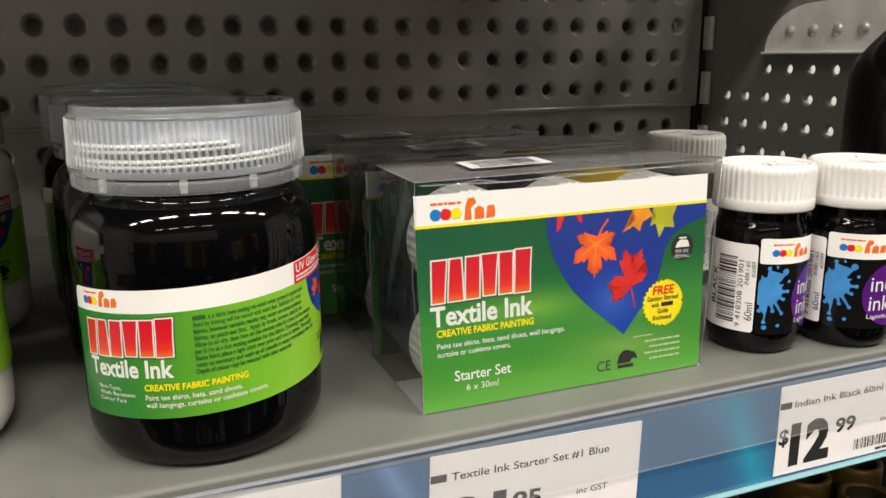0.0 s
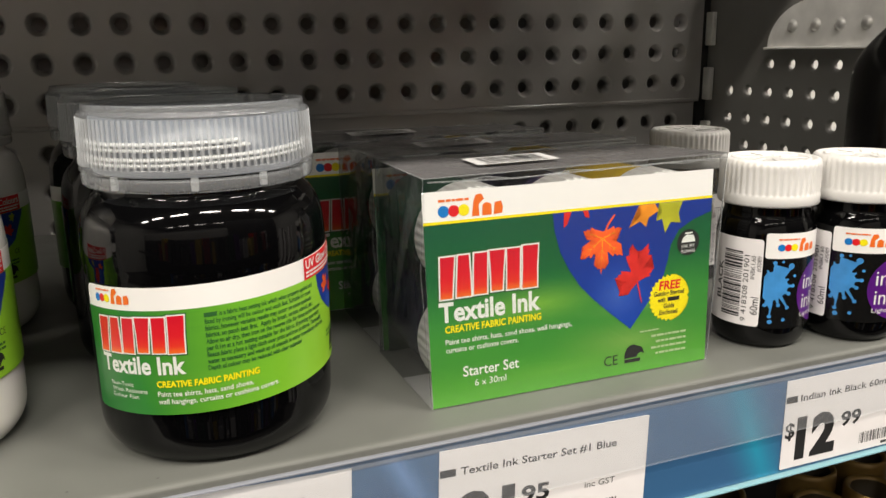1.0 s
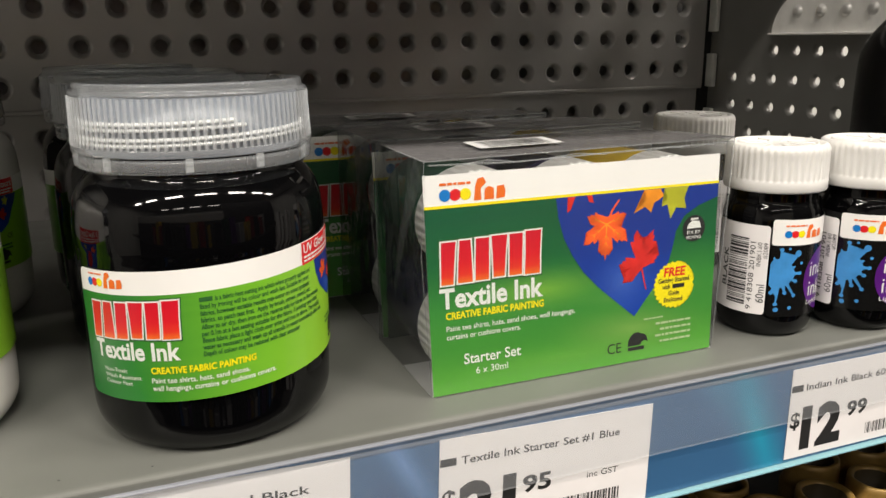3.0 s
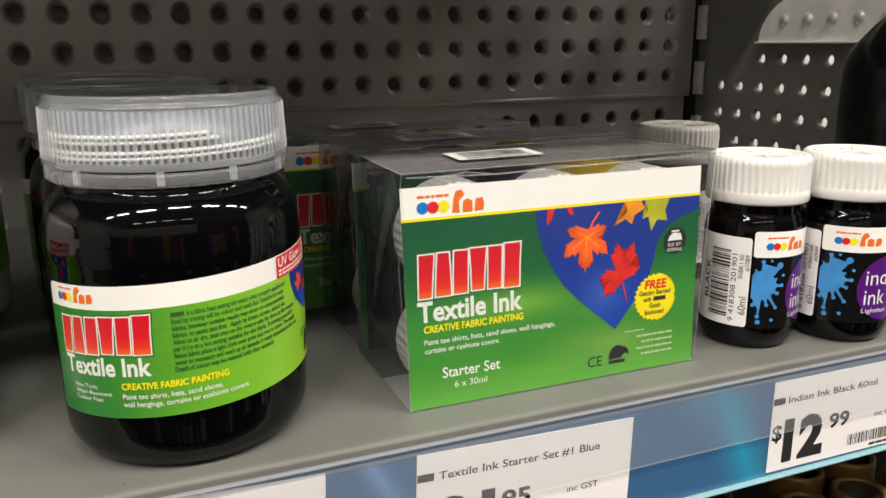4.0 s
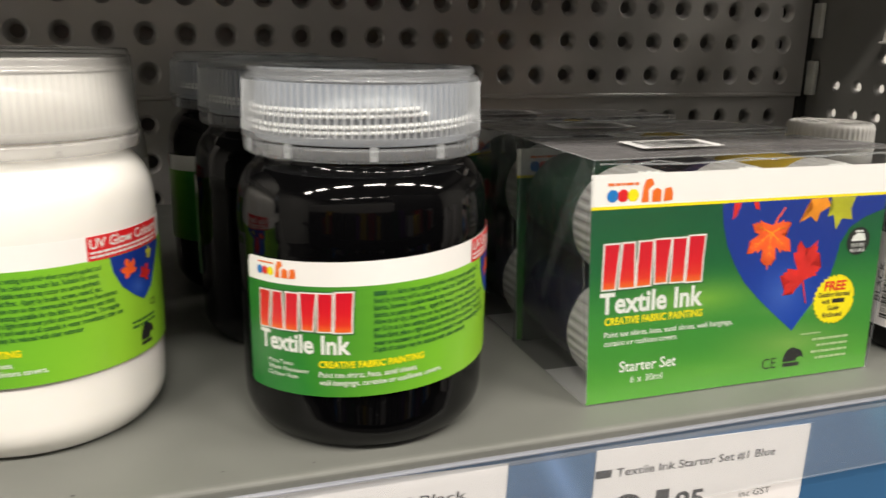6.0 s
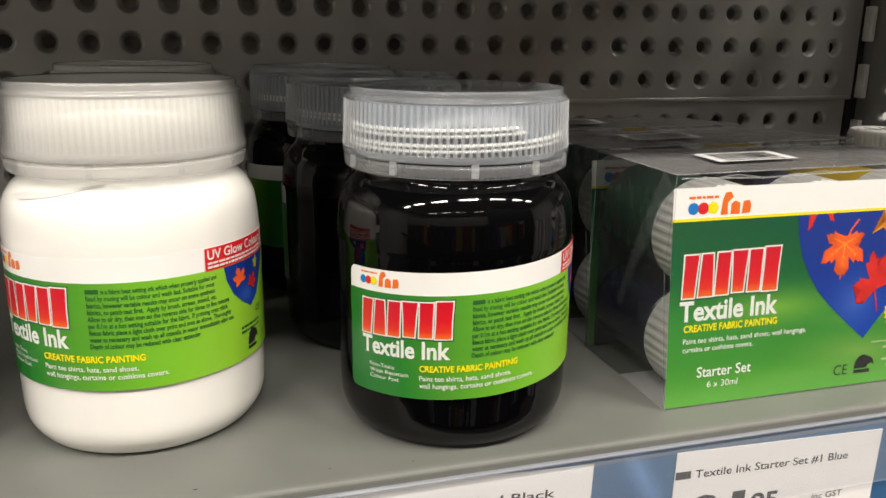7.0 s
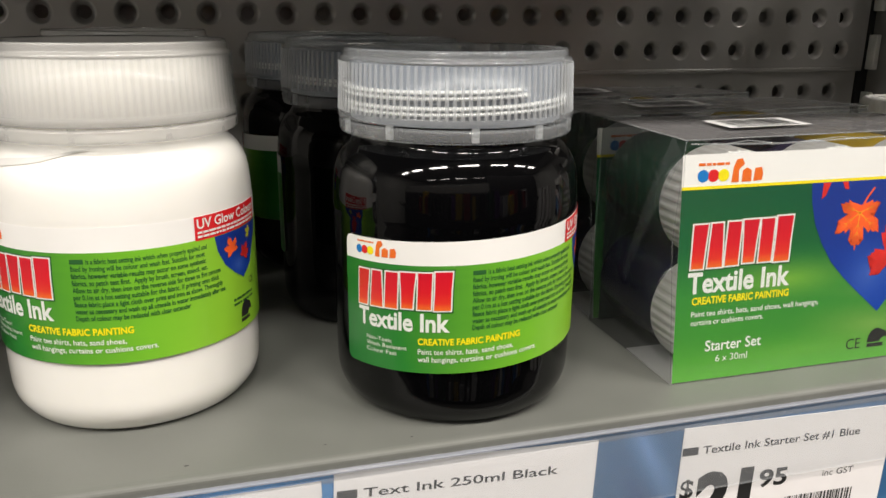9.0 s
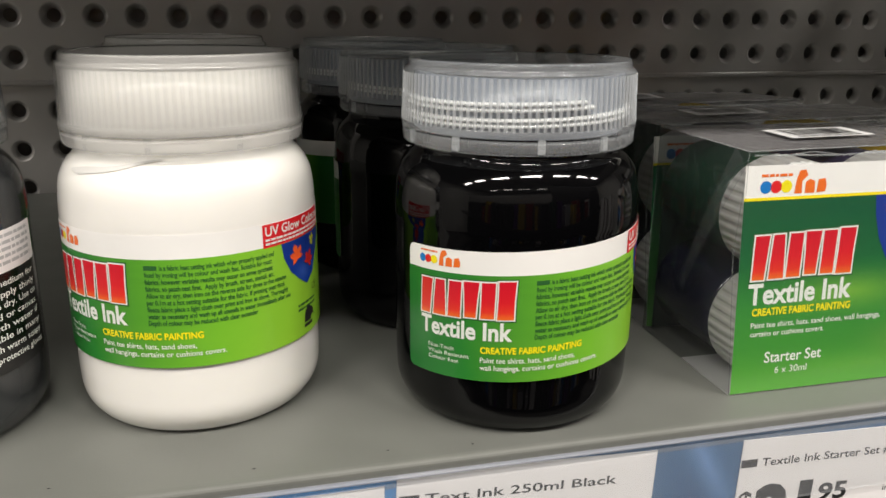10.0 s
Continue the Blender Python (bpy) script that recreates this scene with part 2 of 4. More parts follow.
CEILDIM = material("store_ceiling_grey", (0.42, 0.41, 0.40), rough=0.8, vary=0.06, vscale=4)
CEILM = material("store_ceiling", (0.7, 0.69, 0.66), rough=0.8, vary=0.04, vscale=4)

# ---------------------------------------------------------------- mesh helpers


def mesh_object(name, verts, faces, mat, parent=None, label="", smooth=False, uvs=None):
    me = bpy.data.meshes.new(name)
    me.from_pydata([tuple(v) for v in verts], [], faces)
    if uvs is not None:
        layer = me.uv_layers.new(name="UVMap")
        for loop in me.loops:
            layer.data[loop.index].uv = uvs[loop.vertex_index]
    me.materials.append(mat)
    if smooth:
        me.shade_smooth()
    me.update()
    ob = new(name, me)
    if parent is not None:
        ob.parent = parent
    if label:
        tagged(ob, label)
    return ob


def part(name, bm, mat, parent, label="", smooth=False):
    me = bpy.data.meshes.new(name)
    bm.to_mesh(me)
    bm.free()
    me.materials.append(mat)
    if smooth:
        me.shade_smooth()
    ob = new(name, me)
    ob.parent = parent
    if label:
        tagged(ob, label)
    return ob


def empty(name, label, category, group="", kind=""):
    return tagged(new(name), label, category, group, kind)


def lathe(profile, n=72, rib=None, a0=0.0, a1=360.0):
    """Vertices and faces of a turned shape; profile: (radius, height) rows; rib(angle index, row) changes the radius."""
    full = abs(a1 - a0) >= 359.9
    cols = n if full else n + 1
    verts, faces = [], []
    for j, (r, z) in enumerate(profile):
        for i in range(cols):
            a = radians(a0 + (a1 - a0) * i / n)
            rr = r + (rib(i, j) if rib else 0.0)
            verts.append((rr * math.cos(a), rr * math.sin(a), z))
    for j in range(len(profile) - 1):
        for i in range(n):
            k = (i + 1) % cols if full else i + 1
            faces.append((j * cols + i, j * cols + k, (j + 1) * cols + k, (j + 1) * cols + i))
    return verts, faces


def rounded(points, steps=5):
    """A profile with its inner corners softened: rows (radius, height, corner radius)."""
    out = []
    for i, (x, y, c) in enumerate(points):
        if c <= 0 or i in (0, len(points) - 1):
            out.append((x, y))
            continue
        p, q, s = Vector((x, y)), Vector(points[i - 1][:2]), Vector(points[i + 1][:2])
        a, b = p + (q - p).normalized() * min(c, (q - p).length * 0.49), p + (s - p).normalized() * min(c, (s - p).length * 0.49)
        for k in range(steps + 1):
            t = k / steps
            v = a * (1 - t) ** 2 + p * 2 * t * (1 - t) + b * t * t
            out.append((v.x, v.y))
    return out


def turned(name, profile, mat, parent, label="", n=72, rib=None, smooth=True):
    v, f = lathe(profile, n, rib)
    return mesh_object(name, v, f, mat, parent, label, smooth)


def box_bm(x0, x1, y0, y1, z0, z1, bevel=0.0, segments=2):
    bm = bmesh.new()
    bmesh.ops.create_cube(bm, size=1.0)
    for v in bm.verts:
        v.co = Vector(((x0 + x1) / 2 + v.co.x * (x1 - x0), (y0 + y1) / 2 + v.co.y * (y1 - y0), (z0 + z1) / 2 + v.co.z * (z1 - z0)))
    if bevel:
        bmesh.ops.bevel(bm, geom=list(bm.edges), offset=bevel, segments=segments, profile=0.5, affect="EDGES")
    return bm


def rod(name, points, radius, mat, parent, label="", n=6):
    """A thin round rod along a line of points."""
    verts, faces = [], []
    pts = [Vector(p) for p in points]
    for i, p in enumerate(pts):
        d = (pts[min(i + 1, len(pts) - 1)] - pts[max(i - 1, 0)]).normalized()
        s = d.cross(Vector((0.3, 0.2, 1))).normalized()
        t = d.cross(s)
        for k in range(n):
            a = 2 * math.pi * k / n
            verts.append(p + (s * math.cos(a) + t * math.sin(a)) * radius)
    for i in range(len(pts) - 1):
        for k in range(n):
            m = (k + 1) % n
            faces.append((i * n + k, i * n + m, (i + 1) * n + m, (i + 1) * n + k))
    faces += [tuple(range(n))[::-1], tuple(range((len(pts) - 1) * n, len(pts) * n))]
    return mesh_object(name, verts, faces, mat, parent, label, True)


# ---------------------------------------------------------------- printing on labels
MM = 0.001


class Plane:
    """A flat print surface: u along a, v along b from a corner, layers out along the normal. Millimetres."""

    def __init__(self, corner, a, b, out, step=0.00008):
        self.c, self.a, self.b, self.o, self.step, self.curved = Vector(corner), Vector(a), Vector(b), Vector(out), step, False

    def at(self, u, v, layer):
        return self.c + self.a * u * MM + self.b * v * MM + self.o * layer * self.step


class Round:
    """A print surface wrapped round an upright cylinder; slope: rise of the label along its length."""

    def __init__(self, radius, start, z0, slope=0.0, base=0.00012, step=0.00009):
        self.r, self.s, self.z, self.k, self.base, self.step, self.curved = radius, radians(start), z0, slope, base, step, True

    def at(self, u, v, layer):
        a, r = self.s + u * MM / self.r, self.r + self.base + layer * self.step
        return Vector((r * math.cos(a), r * math.sin(a), self.z + (v + self.k * u) * MM))


def sheet(name, on, u0, u1, v0, v1, layer, mat, parent, label="", corner=0.0):
    """A printed field with rounded corners; u and v run 0 to 1 over it."""
    nu = max(1, int((u1 - u0) / 1.2)) if on.curved else max(1, int((u1 - u0) / 12))
    us = [u0 + (u1 - u0) * i / nu for i in range(nu + 1)]
    if corner:
        us = sorted(set(us + [u0 + corner * k for k in (0.1, 0.3, 0.6, 1)] + [u1 - corner * k for k in (0.1, 0.3, 0.6, 1)]))
    verts, uvs, faces, nv = [], [], [], 4
    for u in us:
        d = max(corner - (u - u0), corner - (u1 - u), 0)
        inset = corner - math.sqrt(max(corner**2 - d**2, 0)) if corner else 0
        for j in range(nv + 1):
            v = (v0 + inset) + (v1 - v0 - 2 * inset) * j / nv
            verts.append(on.at(u, v, layer))
            uvs.append(((u - u0) / (u1 - u0), (v - v0) / (v1 - v0)))
    for i in range(len(us) - 1):
        for j in range(nv):
            p = i * (nv + 1) + j
            faces.append((p, p + nv + 1, p + nv + 2, p + 1))
    return mesh_object(name, verts, faces, mat, parent, label, on.curved, uvs)


def flat_shape(name, on, polys, layer, mat, parent, label="", slices=True):
    """Printed flat shapes from outlines in millimetres."""
    bm = bmesh.new()
    lo, hi = 1e9, -1e9
    for pts in polys:
        bm.faces.new([bm.verts.new((u, v, 0)) for u, v in pts])
        lo, hi = min(lo, min(p[0] for p in pts)), max(hi, max(p[0] for p in pts))
    bmesh.ops.triangulate(bm, faces=list(bm.faces))
    if on.curved and slices:
        k = math.ceil((hi - lo) / 1.5)
        for i in range(1, k):
            bmesh.ops.bisect_plane(bm, geom=list(bm.verts) + list(bm.edges) + list(bm.faces), plane_co=(lo + (hi - lo) * i / k, 0, 0), plane_no=(1, 0, 0))
    v0, v1 = min(v.co.y for v in bm.verts), max(v.co.y for v in bm.verts)
    verts = [on.at(v.co.x, v.co.y, layer) for v in bm.verts]
    uvs = [((v.co.x - lo) / (hi - lo), (v.co.y - v0) / (v1 - v0)) for v in bm.verts]
    bm.verts.index_update()
    faces = [tuple(v.index for v in f.verts) for f in bm.faces]
    bm.free()
    return mesh_object(name, verts, faces, mat, parent, label, False, uvs)


FONT_CACHE = {}


def glyphs(text, bold=0.0):
    key = (text, bold)
    if key not in FONT_CACHE:
        cu = bpy.data.curves.new("type", "FONT")
        cu.body, cu.size, cu.offset, cu.resolution_u, cu.fill_mode = text, 1.0, bold, 3, "FRONT"
        ob = new("type", cu)
        bpy.context.view_layer.update()
        me = bpy.data.meshes.new_from_object(ob.evaluated_get(bpy.context.evaluated_depsgraph_get()))
        FONT_CACHE[key] = ([v.co.to_2d() for v in me.vertices], [tuple(p.vertices) for p in me.polygons])
        bpy.data.objects.remove(ob)
        bpy.data.curves.remove(cu)
        bpy.data.meshes.remove(me)
    return FONT_CACHE[key]


CAP_TOP = max(v.y for v in glyphs("H")[0])


def lettering(on, text, u0, u1, v, cap, layer, mat, parent, bold=0.0, turn=0, lean=0.0, name="lettering"):
    """A line of words from u0 to u1 on the base line v with capitals cap high; turn 90: read upwards, where u0, u1 run along v and v is the base line's u."""
    vs, fs = glyphs(text, bold)
    lo, hi = min(p.x for p in vs), max(p.x for p in vs)
    sx, sy = (u1 - u0) / (hi - lo), cap / CAP_TOP
    flat = [(u0 + (p.x - lo) * sx, p.y * sy) for p in vs]
    if turn:
        flat = [(v - q, p) for p, q in flat]
    else:
        flat = [(p + q * lean, v + q) for p, q in flat]
    return mesh_object(name, [on.at(p, q, layer) for p, q in flat], fs, mat, parent)


def ring_pts(cu, cv, r, n=24, rv=None):
    return [(cu + r * math.cos(2 * math.pi * i / n), cv + (rv or r) * math.sin(2 * math.pi * i / n)) for i in range(n)]


def bird_pts(u, v, w, h):
    """A round-backed dome with a drooping tip, as a plain outline."""
    rows = ((0.0, 0.0), (0.62, 0.0), (0.70, 0.22), (0.84, 0.34), (0.97, 0.20), (1.0, 0.24), (0.92, 0.62), (0.80, 0.80), (0.64, 0.88), (0.50, 1.0), (0.32, 0.98), (0.15, 0.80), (0.04, 0.46))
    return [(u + w * a, v + h * b) for a, b in rows]


def bars(on, name, u0, u1, v, h, layer, mat, parent, widths=None, seed=1):
    """Plain bars that stand for words."""
    rnd = random.Random(seed)
    u, polys = u0, []
    while u < u1 - 0.3:
        w = min(rnd.uniform(1.2, 4.0) * h, u1 - u)
        polys.append([(u, v), (u + w, v), (u + w, v + h), (u, v + h)])
        u += w + h * 0.45
    return flat_shape(name, on, polys, layer, mat, parent, slices=False)


def barcode(on, u0, u1, v0, v1, layer, mat, parent, upright=False, seed=3):
    rnd = random.Random(seed)
    u, polys = u0, []
    while u < u1:
        w = rnd.choice((0.2, 0.2, 0.4, 0.6)) * (u1 - u0) / 20
        if u + w > u1:
            break
        q = [(u, v0), (u + w, v0), (u + w, v1), (u, v1)]
        polys.append([(b, a) for a, b in q] if upright else q)
        u += w + rnd.choice((0.2, 0.25, 0.45)) * (u1 - u0) / 20
    return tagged(flat_shape("barcode", on, polys, layer, mat, parent, slices=True), kind="stuff")


def block_logo(on, u0, u1, v0, v1, layer, parent):
    """The emblem as six plain tall blocks of differing taper, red fading to orange, with light rims and a dark backing."""
    n = 6
    w, h = (u1 - u0) / n, v1 - v0
    # rows: left and right edge at foot, waist and head, as shares of a block's width
    forms = (((0.06, 0.76), (0.10, 0.86), (0.14, 0.98)), ((0.02, 0.90), (0.10, 0.88), (0.20, 0.84)), ((0.06, 0.86), (0.10, 0.90), (0.16, 0.94)),
             ((0.14, 0.82), (0.13, 0.90), (0.08, 1.02)), ((0.10, 0.88), (0.14, 0.92), (0.16, 0.96)), ((0.06, 1.00), (0.12, 1.02), (0.14, 1.10)))
    lows, tops = (0.0, 0.01, 0.02, 0.05, 0.04, 0.02), (0.95, 0.96, 0.97, 0.99, 0.99, 1.02)
    for i, form in enumerate(forms):
        x = u0 + w * i
        low, top = v0 + h * lows[i], v0 + h * tops[i]
        rows = [(low, *form[0]), ((low + top) / 2, *form[1]), (top, *form[2])]
        for name, g, mat, up in (("emblem_backing", 0.065, INK_G, 0), ("emblem_rim", 0.036, INK_W, 0.6), ("emblem", 0.0, EMBLEM, 1.2)):
            g *= h
            lift = (-g, 0, g)
            left = [(x + w * a - g, v + d) for (v, a, _), d in zip(rows, lift)]
            right = [(x + w * b + g, v + d) for (v, _, b), d in zip(rows, lift)]
            flat_shape(name, on, [left[::-1] + right], layer + up, mat, parent)


def dot_logo(on, u, v, s, layer, parent):
    """Three round colour dots and three orange shapes."""
    for k, mat in enumerate((INK_B, INK_R, INK_Y)):
        flat_shape("logo_dot", on, [ring_pts(u + s * 0.32 + k * s * 0.6, v, s * 0.33)], layer, mat, parent)
    x = u + s * 2.0
    p = [[(x, v - s * .4), (x + s * .45, v - s * .4), (x + s * .42, v + s * .25), (x + s * .75, v + s * .55), (x + s * .6, v + s * .85), (x + s * .25, v + s * .8), (x + s * .1, v + s * .4)],
         [(x + s * .62, v - s * .4), (x + s * 1.2, v - s * .4), (x + s * 1.2, v + s * .2), (x + s * .9, v + s * .35), (x + s * .65, v + s * .2)],
         [(x + s * 1.32, v - s * .4), (x + s * 1.85, v - s * .35), (x + s * 1.9, v), (x + s * 1.8, v + s * .35), (x + s * 1.4, v + s * .3)]]
    flat_shape("logo_shape", on, p, layer, INK_O, parent)


def leaf_pts(cu, cv, size, turn=0.0, lobes=((90, 1.0), (38, 0.86), (-22, 0.66), (-158, 0.66), (142, 0.86))):
    """A maple leaf's outline round the meeting point of its veins: toothed lobes (angle, reach)."""
    pts = []
    order = sorted(lobes, key=lambda q: q[0])
    n = len(order)
    for i, (a, r) in enumerate(order):
        b, rb = order[(i + 1) % n][0] + (360 if i == n - 1 else 0), order[(i + 1) % n][1]
        c = order[i - 1][0] - (360 if i == 0 else 0)
        lo, hi = min(26, (a - c) * 0.42), min(26, (b - a) * 0.42)
        pts += [(a - lo, r * 0.56), (a - lo * 0.82, r * 0.76), (a - lo * 0.45, r * 0.70), (a - lo * 0.32, r * 0.86), (a - lo * 0.14, r * 0.84), (a, r),
                (a + hi * 0.14, r * 0.83), (a + hi * 0.34, r * 0.87), (a + hi * 0.46, r * 0.69), (a + hi * 0.84, r * 0.74), (a + hi, r * 0.55)]
        pts.append(((a + b) / 2, min(r, rb) * (0.47 if b - a < 80 else 0.3)))
    return [(cu + size * r * math.cos(radians(a + turn)), cv + size * r * math.sin(radians(a + turn))) for a, r in pts]


def leaf_veins(cu, cv, size, turn=0.0, lobes=((90, 1.0), (38, 0.86), (-22, 0.66), (-158, 0.66), (142, 0.86)), wide=0.02):
    """Thin tapering veins from the meeting point into the lobes."""
    out = []
    for a, r in lobes:
        c, s = math.cos(radians(a + turn)) * size, math.sin(radians(a + turn)) * size
        out.append([(cu - s * wide, cv + c * wide), (cu + s * wide, cv - c * wide), (cu + c * r * 0.84, cv + s * r * 0.84)])
        for side in (-1, 1):
            for at in (0.3, 0.5):
                p, q = (cu + c * r * at, cv + s * r * at), radians(a + turn + side * 32)
                d, e = math.cos(q) * size * r * 0.24, math.sin(q) * size * r * 0.24
                out.append([(p[0] - e * wide * 3, p[1] + d * wide * 3), (p[0] + e * wide * 3, p[1] - d * wide * 3), (p[0] + d, p[1] + e)][:: 1])
    return out

POT_G = material("pot_green", lin(10, 62, 40), rough=0.25, coat=0.3, vary=0.08)
POT_B = material("pot_blue", lin(10, 13, 48), rough=0.25, coat=0.3, vary=0.08)
POT_R = material("pot_red", lin(140, 20, 26), rough=0.25, coat=0.3, vary=0.08)
POT_K = material("pot_black", lin(16, 16, 16), rough=0.25, coat=0.3, vary=0.08)
POT_V = material("pot_violet", lin(56, 50, 74), rough=0.25, coat=0.3, vary=0.08)
POT_Y = material("pot_yellow", lin(190, 160, 40), rough=0.25, coat=0.3, vary=0.08)

# ---------------------------------------------------------------- the store around
def slab(name, x0, x1, y0, y1, z0, z1, mat, label="", bevel=0.0):
    bm = box_bm(x0, x1, y0, y1, z0, z1, bevel)
    ob = part(name, bm, mat, None, label)
    return tagged(ob, label, "", "", "structure")


# out of view; the floor is near-black so the jars mirror little light
slab("floor", -4.0, 4.0, -4.4, 1.6, -1.30, -1.25, FLOORM, "unseen aisle floor, near-black to keep reflections in the jars dark")
slab("ceiling", -4.0, 4.0, -4.4, 1.6, 1.9, 1.95, CEILDIM, "grey store ceiling above the aisle")
slab("wall_north", -4.0, 4.0, 1.6, 1.65, -1.25, 1.9, WALLM, "plain store wall behind the shelving")
slab("wall_south", -4.0, 4.0, -4.45, -4.4, -1.25, 1.9, WALLM, "plain store wall across the aisle")
slab("wall_east", 4.0, 4.05, -4.4, 1.6, -1.25, 1.9, WALLM, "plain store wall at the aisle end")
slab("wall_west", -4.05, -4.0, -4.4, 1.6, -1.25, 1.9, WALLM, "plain store wall at the aisle start")

# shelving across the aisle, mirrored in the glossy jars; unseen backs shape the reflections
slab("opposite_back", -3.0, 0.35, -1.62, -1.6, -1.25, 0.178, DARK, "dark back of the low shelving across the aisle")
# grey band added above the dark back to brighten the perforated panel's reflection
slab("bounce_band", -3.0, 0.35, -1.62, -1.6, 0.18, 0.60, BOUNCE_GREY, "unseen grey band added to brighten the back panel by reflection")
# taller dark sheet added so the panel's right side mirrors less light
slab("dark_reflected_back", 0.35, 3.0, -1.62, -1.6, -1.25, 1.2, DARK, "unseen tall dark sheet added to darken reflections at the right")
goods = random.Random(4)
for level in (-0.95, -0.2):
    slab("opposite_shelf", -3.0, 3.0, -1.6, -1.22, level - 0.03, level, BOTTLEBLACK, "dark steel shelf across the aisle")
    gx = -1.6
    while gx < 1.6:
        gw, gh = goods.uniform(0.05, 0.13), goods.uniform(0.24, 0.42)
        carton = tagged(part("carton", box_bm(gx, gx + gw, -1.5, -1.25, level + 0.0005, level + gh, 0.004), goods.choice((POT_R, INK_B, PAPER, DARK, CARDGREY, INK_P, DARK, BOTTLEBLACK, POT_G, POT_Y)), None), "plain coloured carton on the shelf across the aisle", "carton", "cartons across the aisle")
        gx += gw + goods.uniform(0.005, 0.09)

# unseen white blocks added as reflectors for pale upright streaks on the jars
for y0, y1, top in ((-1.19, -1.00, 0.05), (-0.92, -0.82, -0.05), (-0.66, -0.56, 0.05), (-0.44, -0.40, 0.0)):
    tagged(part("stripe_reflector", box_bm(2.4, 2.7, y0, y1, -1.2495, top, 0.006), PAPER, None), "tall white reflector added to mirror bright stripes in the jars", "carton", "display cartons in the aisle")

# ---------------------------------------------------------------- the shelf bay
SHELF_X0, SHELF_X1 = -0.75, 0.75
EDGE_Y = -0.0150


def perforated(name, origin, a, b, out, na, nb, pitch_a, pitch_b, r_rim, r_hole, depth, mat, label, m0, m1, n0, n1, rim_depth=0.0024, kind_name="structure", plain=lambda k, l: False):
    """A sheet with dished round holes: hole k,l at origin + a*k*pitch + b*l*pitch, margins m/n round the field."""
    o, a, b, out = Vector(origin), Vector(a), Vector(b), Vector(out)
    verts, faces, seg = [], [], 20
    for k in range(na):
        for l in range(nb):
            c = o + a * pitch_a * k + b * pitch_b * l
            lo_a, hi_a = -(m0 if k == 0 else pitch_a / 2), (m1 if k == na - 1 else pitch_a / 2)
            lo_b, hi_b = -(n0 if l == 0 else pitch_b / 2), (n1 if l == nb - 1 else pitch_b / 2)
            s = len(verts)
            if plain(k, l):
                verts += [c + a * pa + b * pb for pa, pb in ((lo_a, lo_b), (hi_a, lo_b), (hi_a, hi_b), (lo_a, hi_b))]
                faces.append((s, s + 1, s + 2, s + 3))
                continue
            dirs = [(math.cos(2 * math.pi * (i + 0.5) / seg), math.sin(2 * math.pi * (i + 0.5) / seg)) for i in range(seg)]
            corner = set()
            for cx, cy in ((hi_a, hi_b), (lo_a, hi_b), (lo_a, lo_b), (hi_a, lo_b)):
                corner.add(max(range(seg), key=lambda i: (dirs[i][0] * cx + dirs[i][1] * cy) / math.hypot(cx, cy)))
            for i, (ca, cb) in enumerate(dirs):
                ea = hi_a if ca > 0 else lo_a
                eb = hi_b if cb > 0 else lo_b
                if i in corner:
                    pa, pb = ea, eb
                else:
                    t = min(ea / ca, eb / cb)
                    pa, pb = ca * t, cb * t
                verts.append(c + a * pa + b * pb)
            for r, d in ((r_rim * 1.06, 0), (r_rim * 0.92, rim_depth * 0.18), (r_hole * 1.12, rim_depth * 0.80), (r_hole, rim_depth * 1.15), (r_hole * 0.94, depth)):
                for ca, cb in dirs:
                    verts.append(c + a * ca * r + b * cb * r - out * d)
            for ring in range(5):
                for i in range(seg):
                    j = (i + 1) % seg
                    p, q = s + ring * seg, s + (ring + 1) * seg
                    faces.append((p + i, p + j, q + j, q + i))
    ob = mesh_object(name, verts, faces, mat)
    ob.data.polygons.foreach_set("use_smooth", [len(p.vertices) == 4 and abs(p.normal.dot(out)) < 0.985 for p in ob.data.polygons])
    return tagged(ob, label, "", "", kind_name)


PITCH = 0.02433
# upper back panel, five rows of holes above its folded lower edge
perforated("back_panel", (0.0443 - 25 * PITCH, 0.351, 0.0836), (1, 0, 0), (0, 0, 1), (0, -1, 0), 39, 8, PITCH, 0.0246, 0.0072, 0.0044, 0.0062, PEG,
           "dark grey perforated steel back panel of the shelf bay", 0.012, 0.0235, 0.0140, 0.012, rim_depth=0.0036)
tagged(part("back_panel_fold", box_bm(-0.576, 0.383, 0.3496, 0.364, 0.0668, 0.0698, 0.0008), PEG, None), "folded lower edge of the steel back panel", "", "", "structure")
perforated("back_panel_low", (0.0413 - 25 * PITCH, 0.354, -0.0228), (1, 0, 0), (0, 0, 1), (0, -1, 0), 39, 4, PITCH, 0.0246, 0.0066, 0.0046, 0.006, PEG,
           "lower dark perforated steel back panel behind the goods", 0.012, 0.0235, 0.012, 0.0155)
slab("back_wall", -0.8, 0.8, 0.388, 0.40, -1.25, 0.95, PEG, "dark rear skin of the shelving behind the perforated panels")

# upright post at the panel's end
post = empty("upright_post", "slotted grey steel upright post beside the back panel", "shelf post", kind="structure")
for z0, z1 in ((-0.12, 0.0500), (0.0680, 0.0955), (0.1135, 0.1410), (0.1590, 0.1865), (0.2045, 0.95)):
    part("post_web", box_bm(0.3875, 0.3920, 0.343, 0.352, z0, z1, 0.0008), POSTM, post)
# near-black back paints the shade seen through the post's slots
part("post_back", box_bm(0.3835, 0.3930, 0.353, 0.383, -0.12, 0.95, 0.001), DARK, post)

# perforated side panel and the rounded light plate on it
SIDE_X = 0.3930
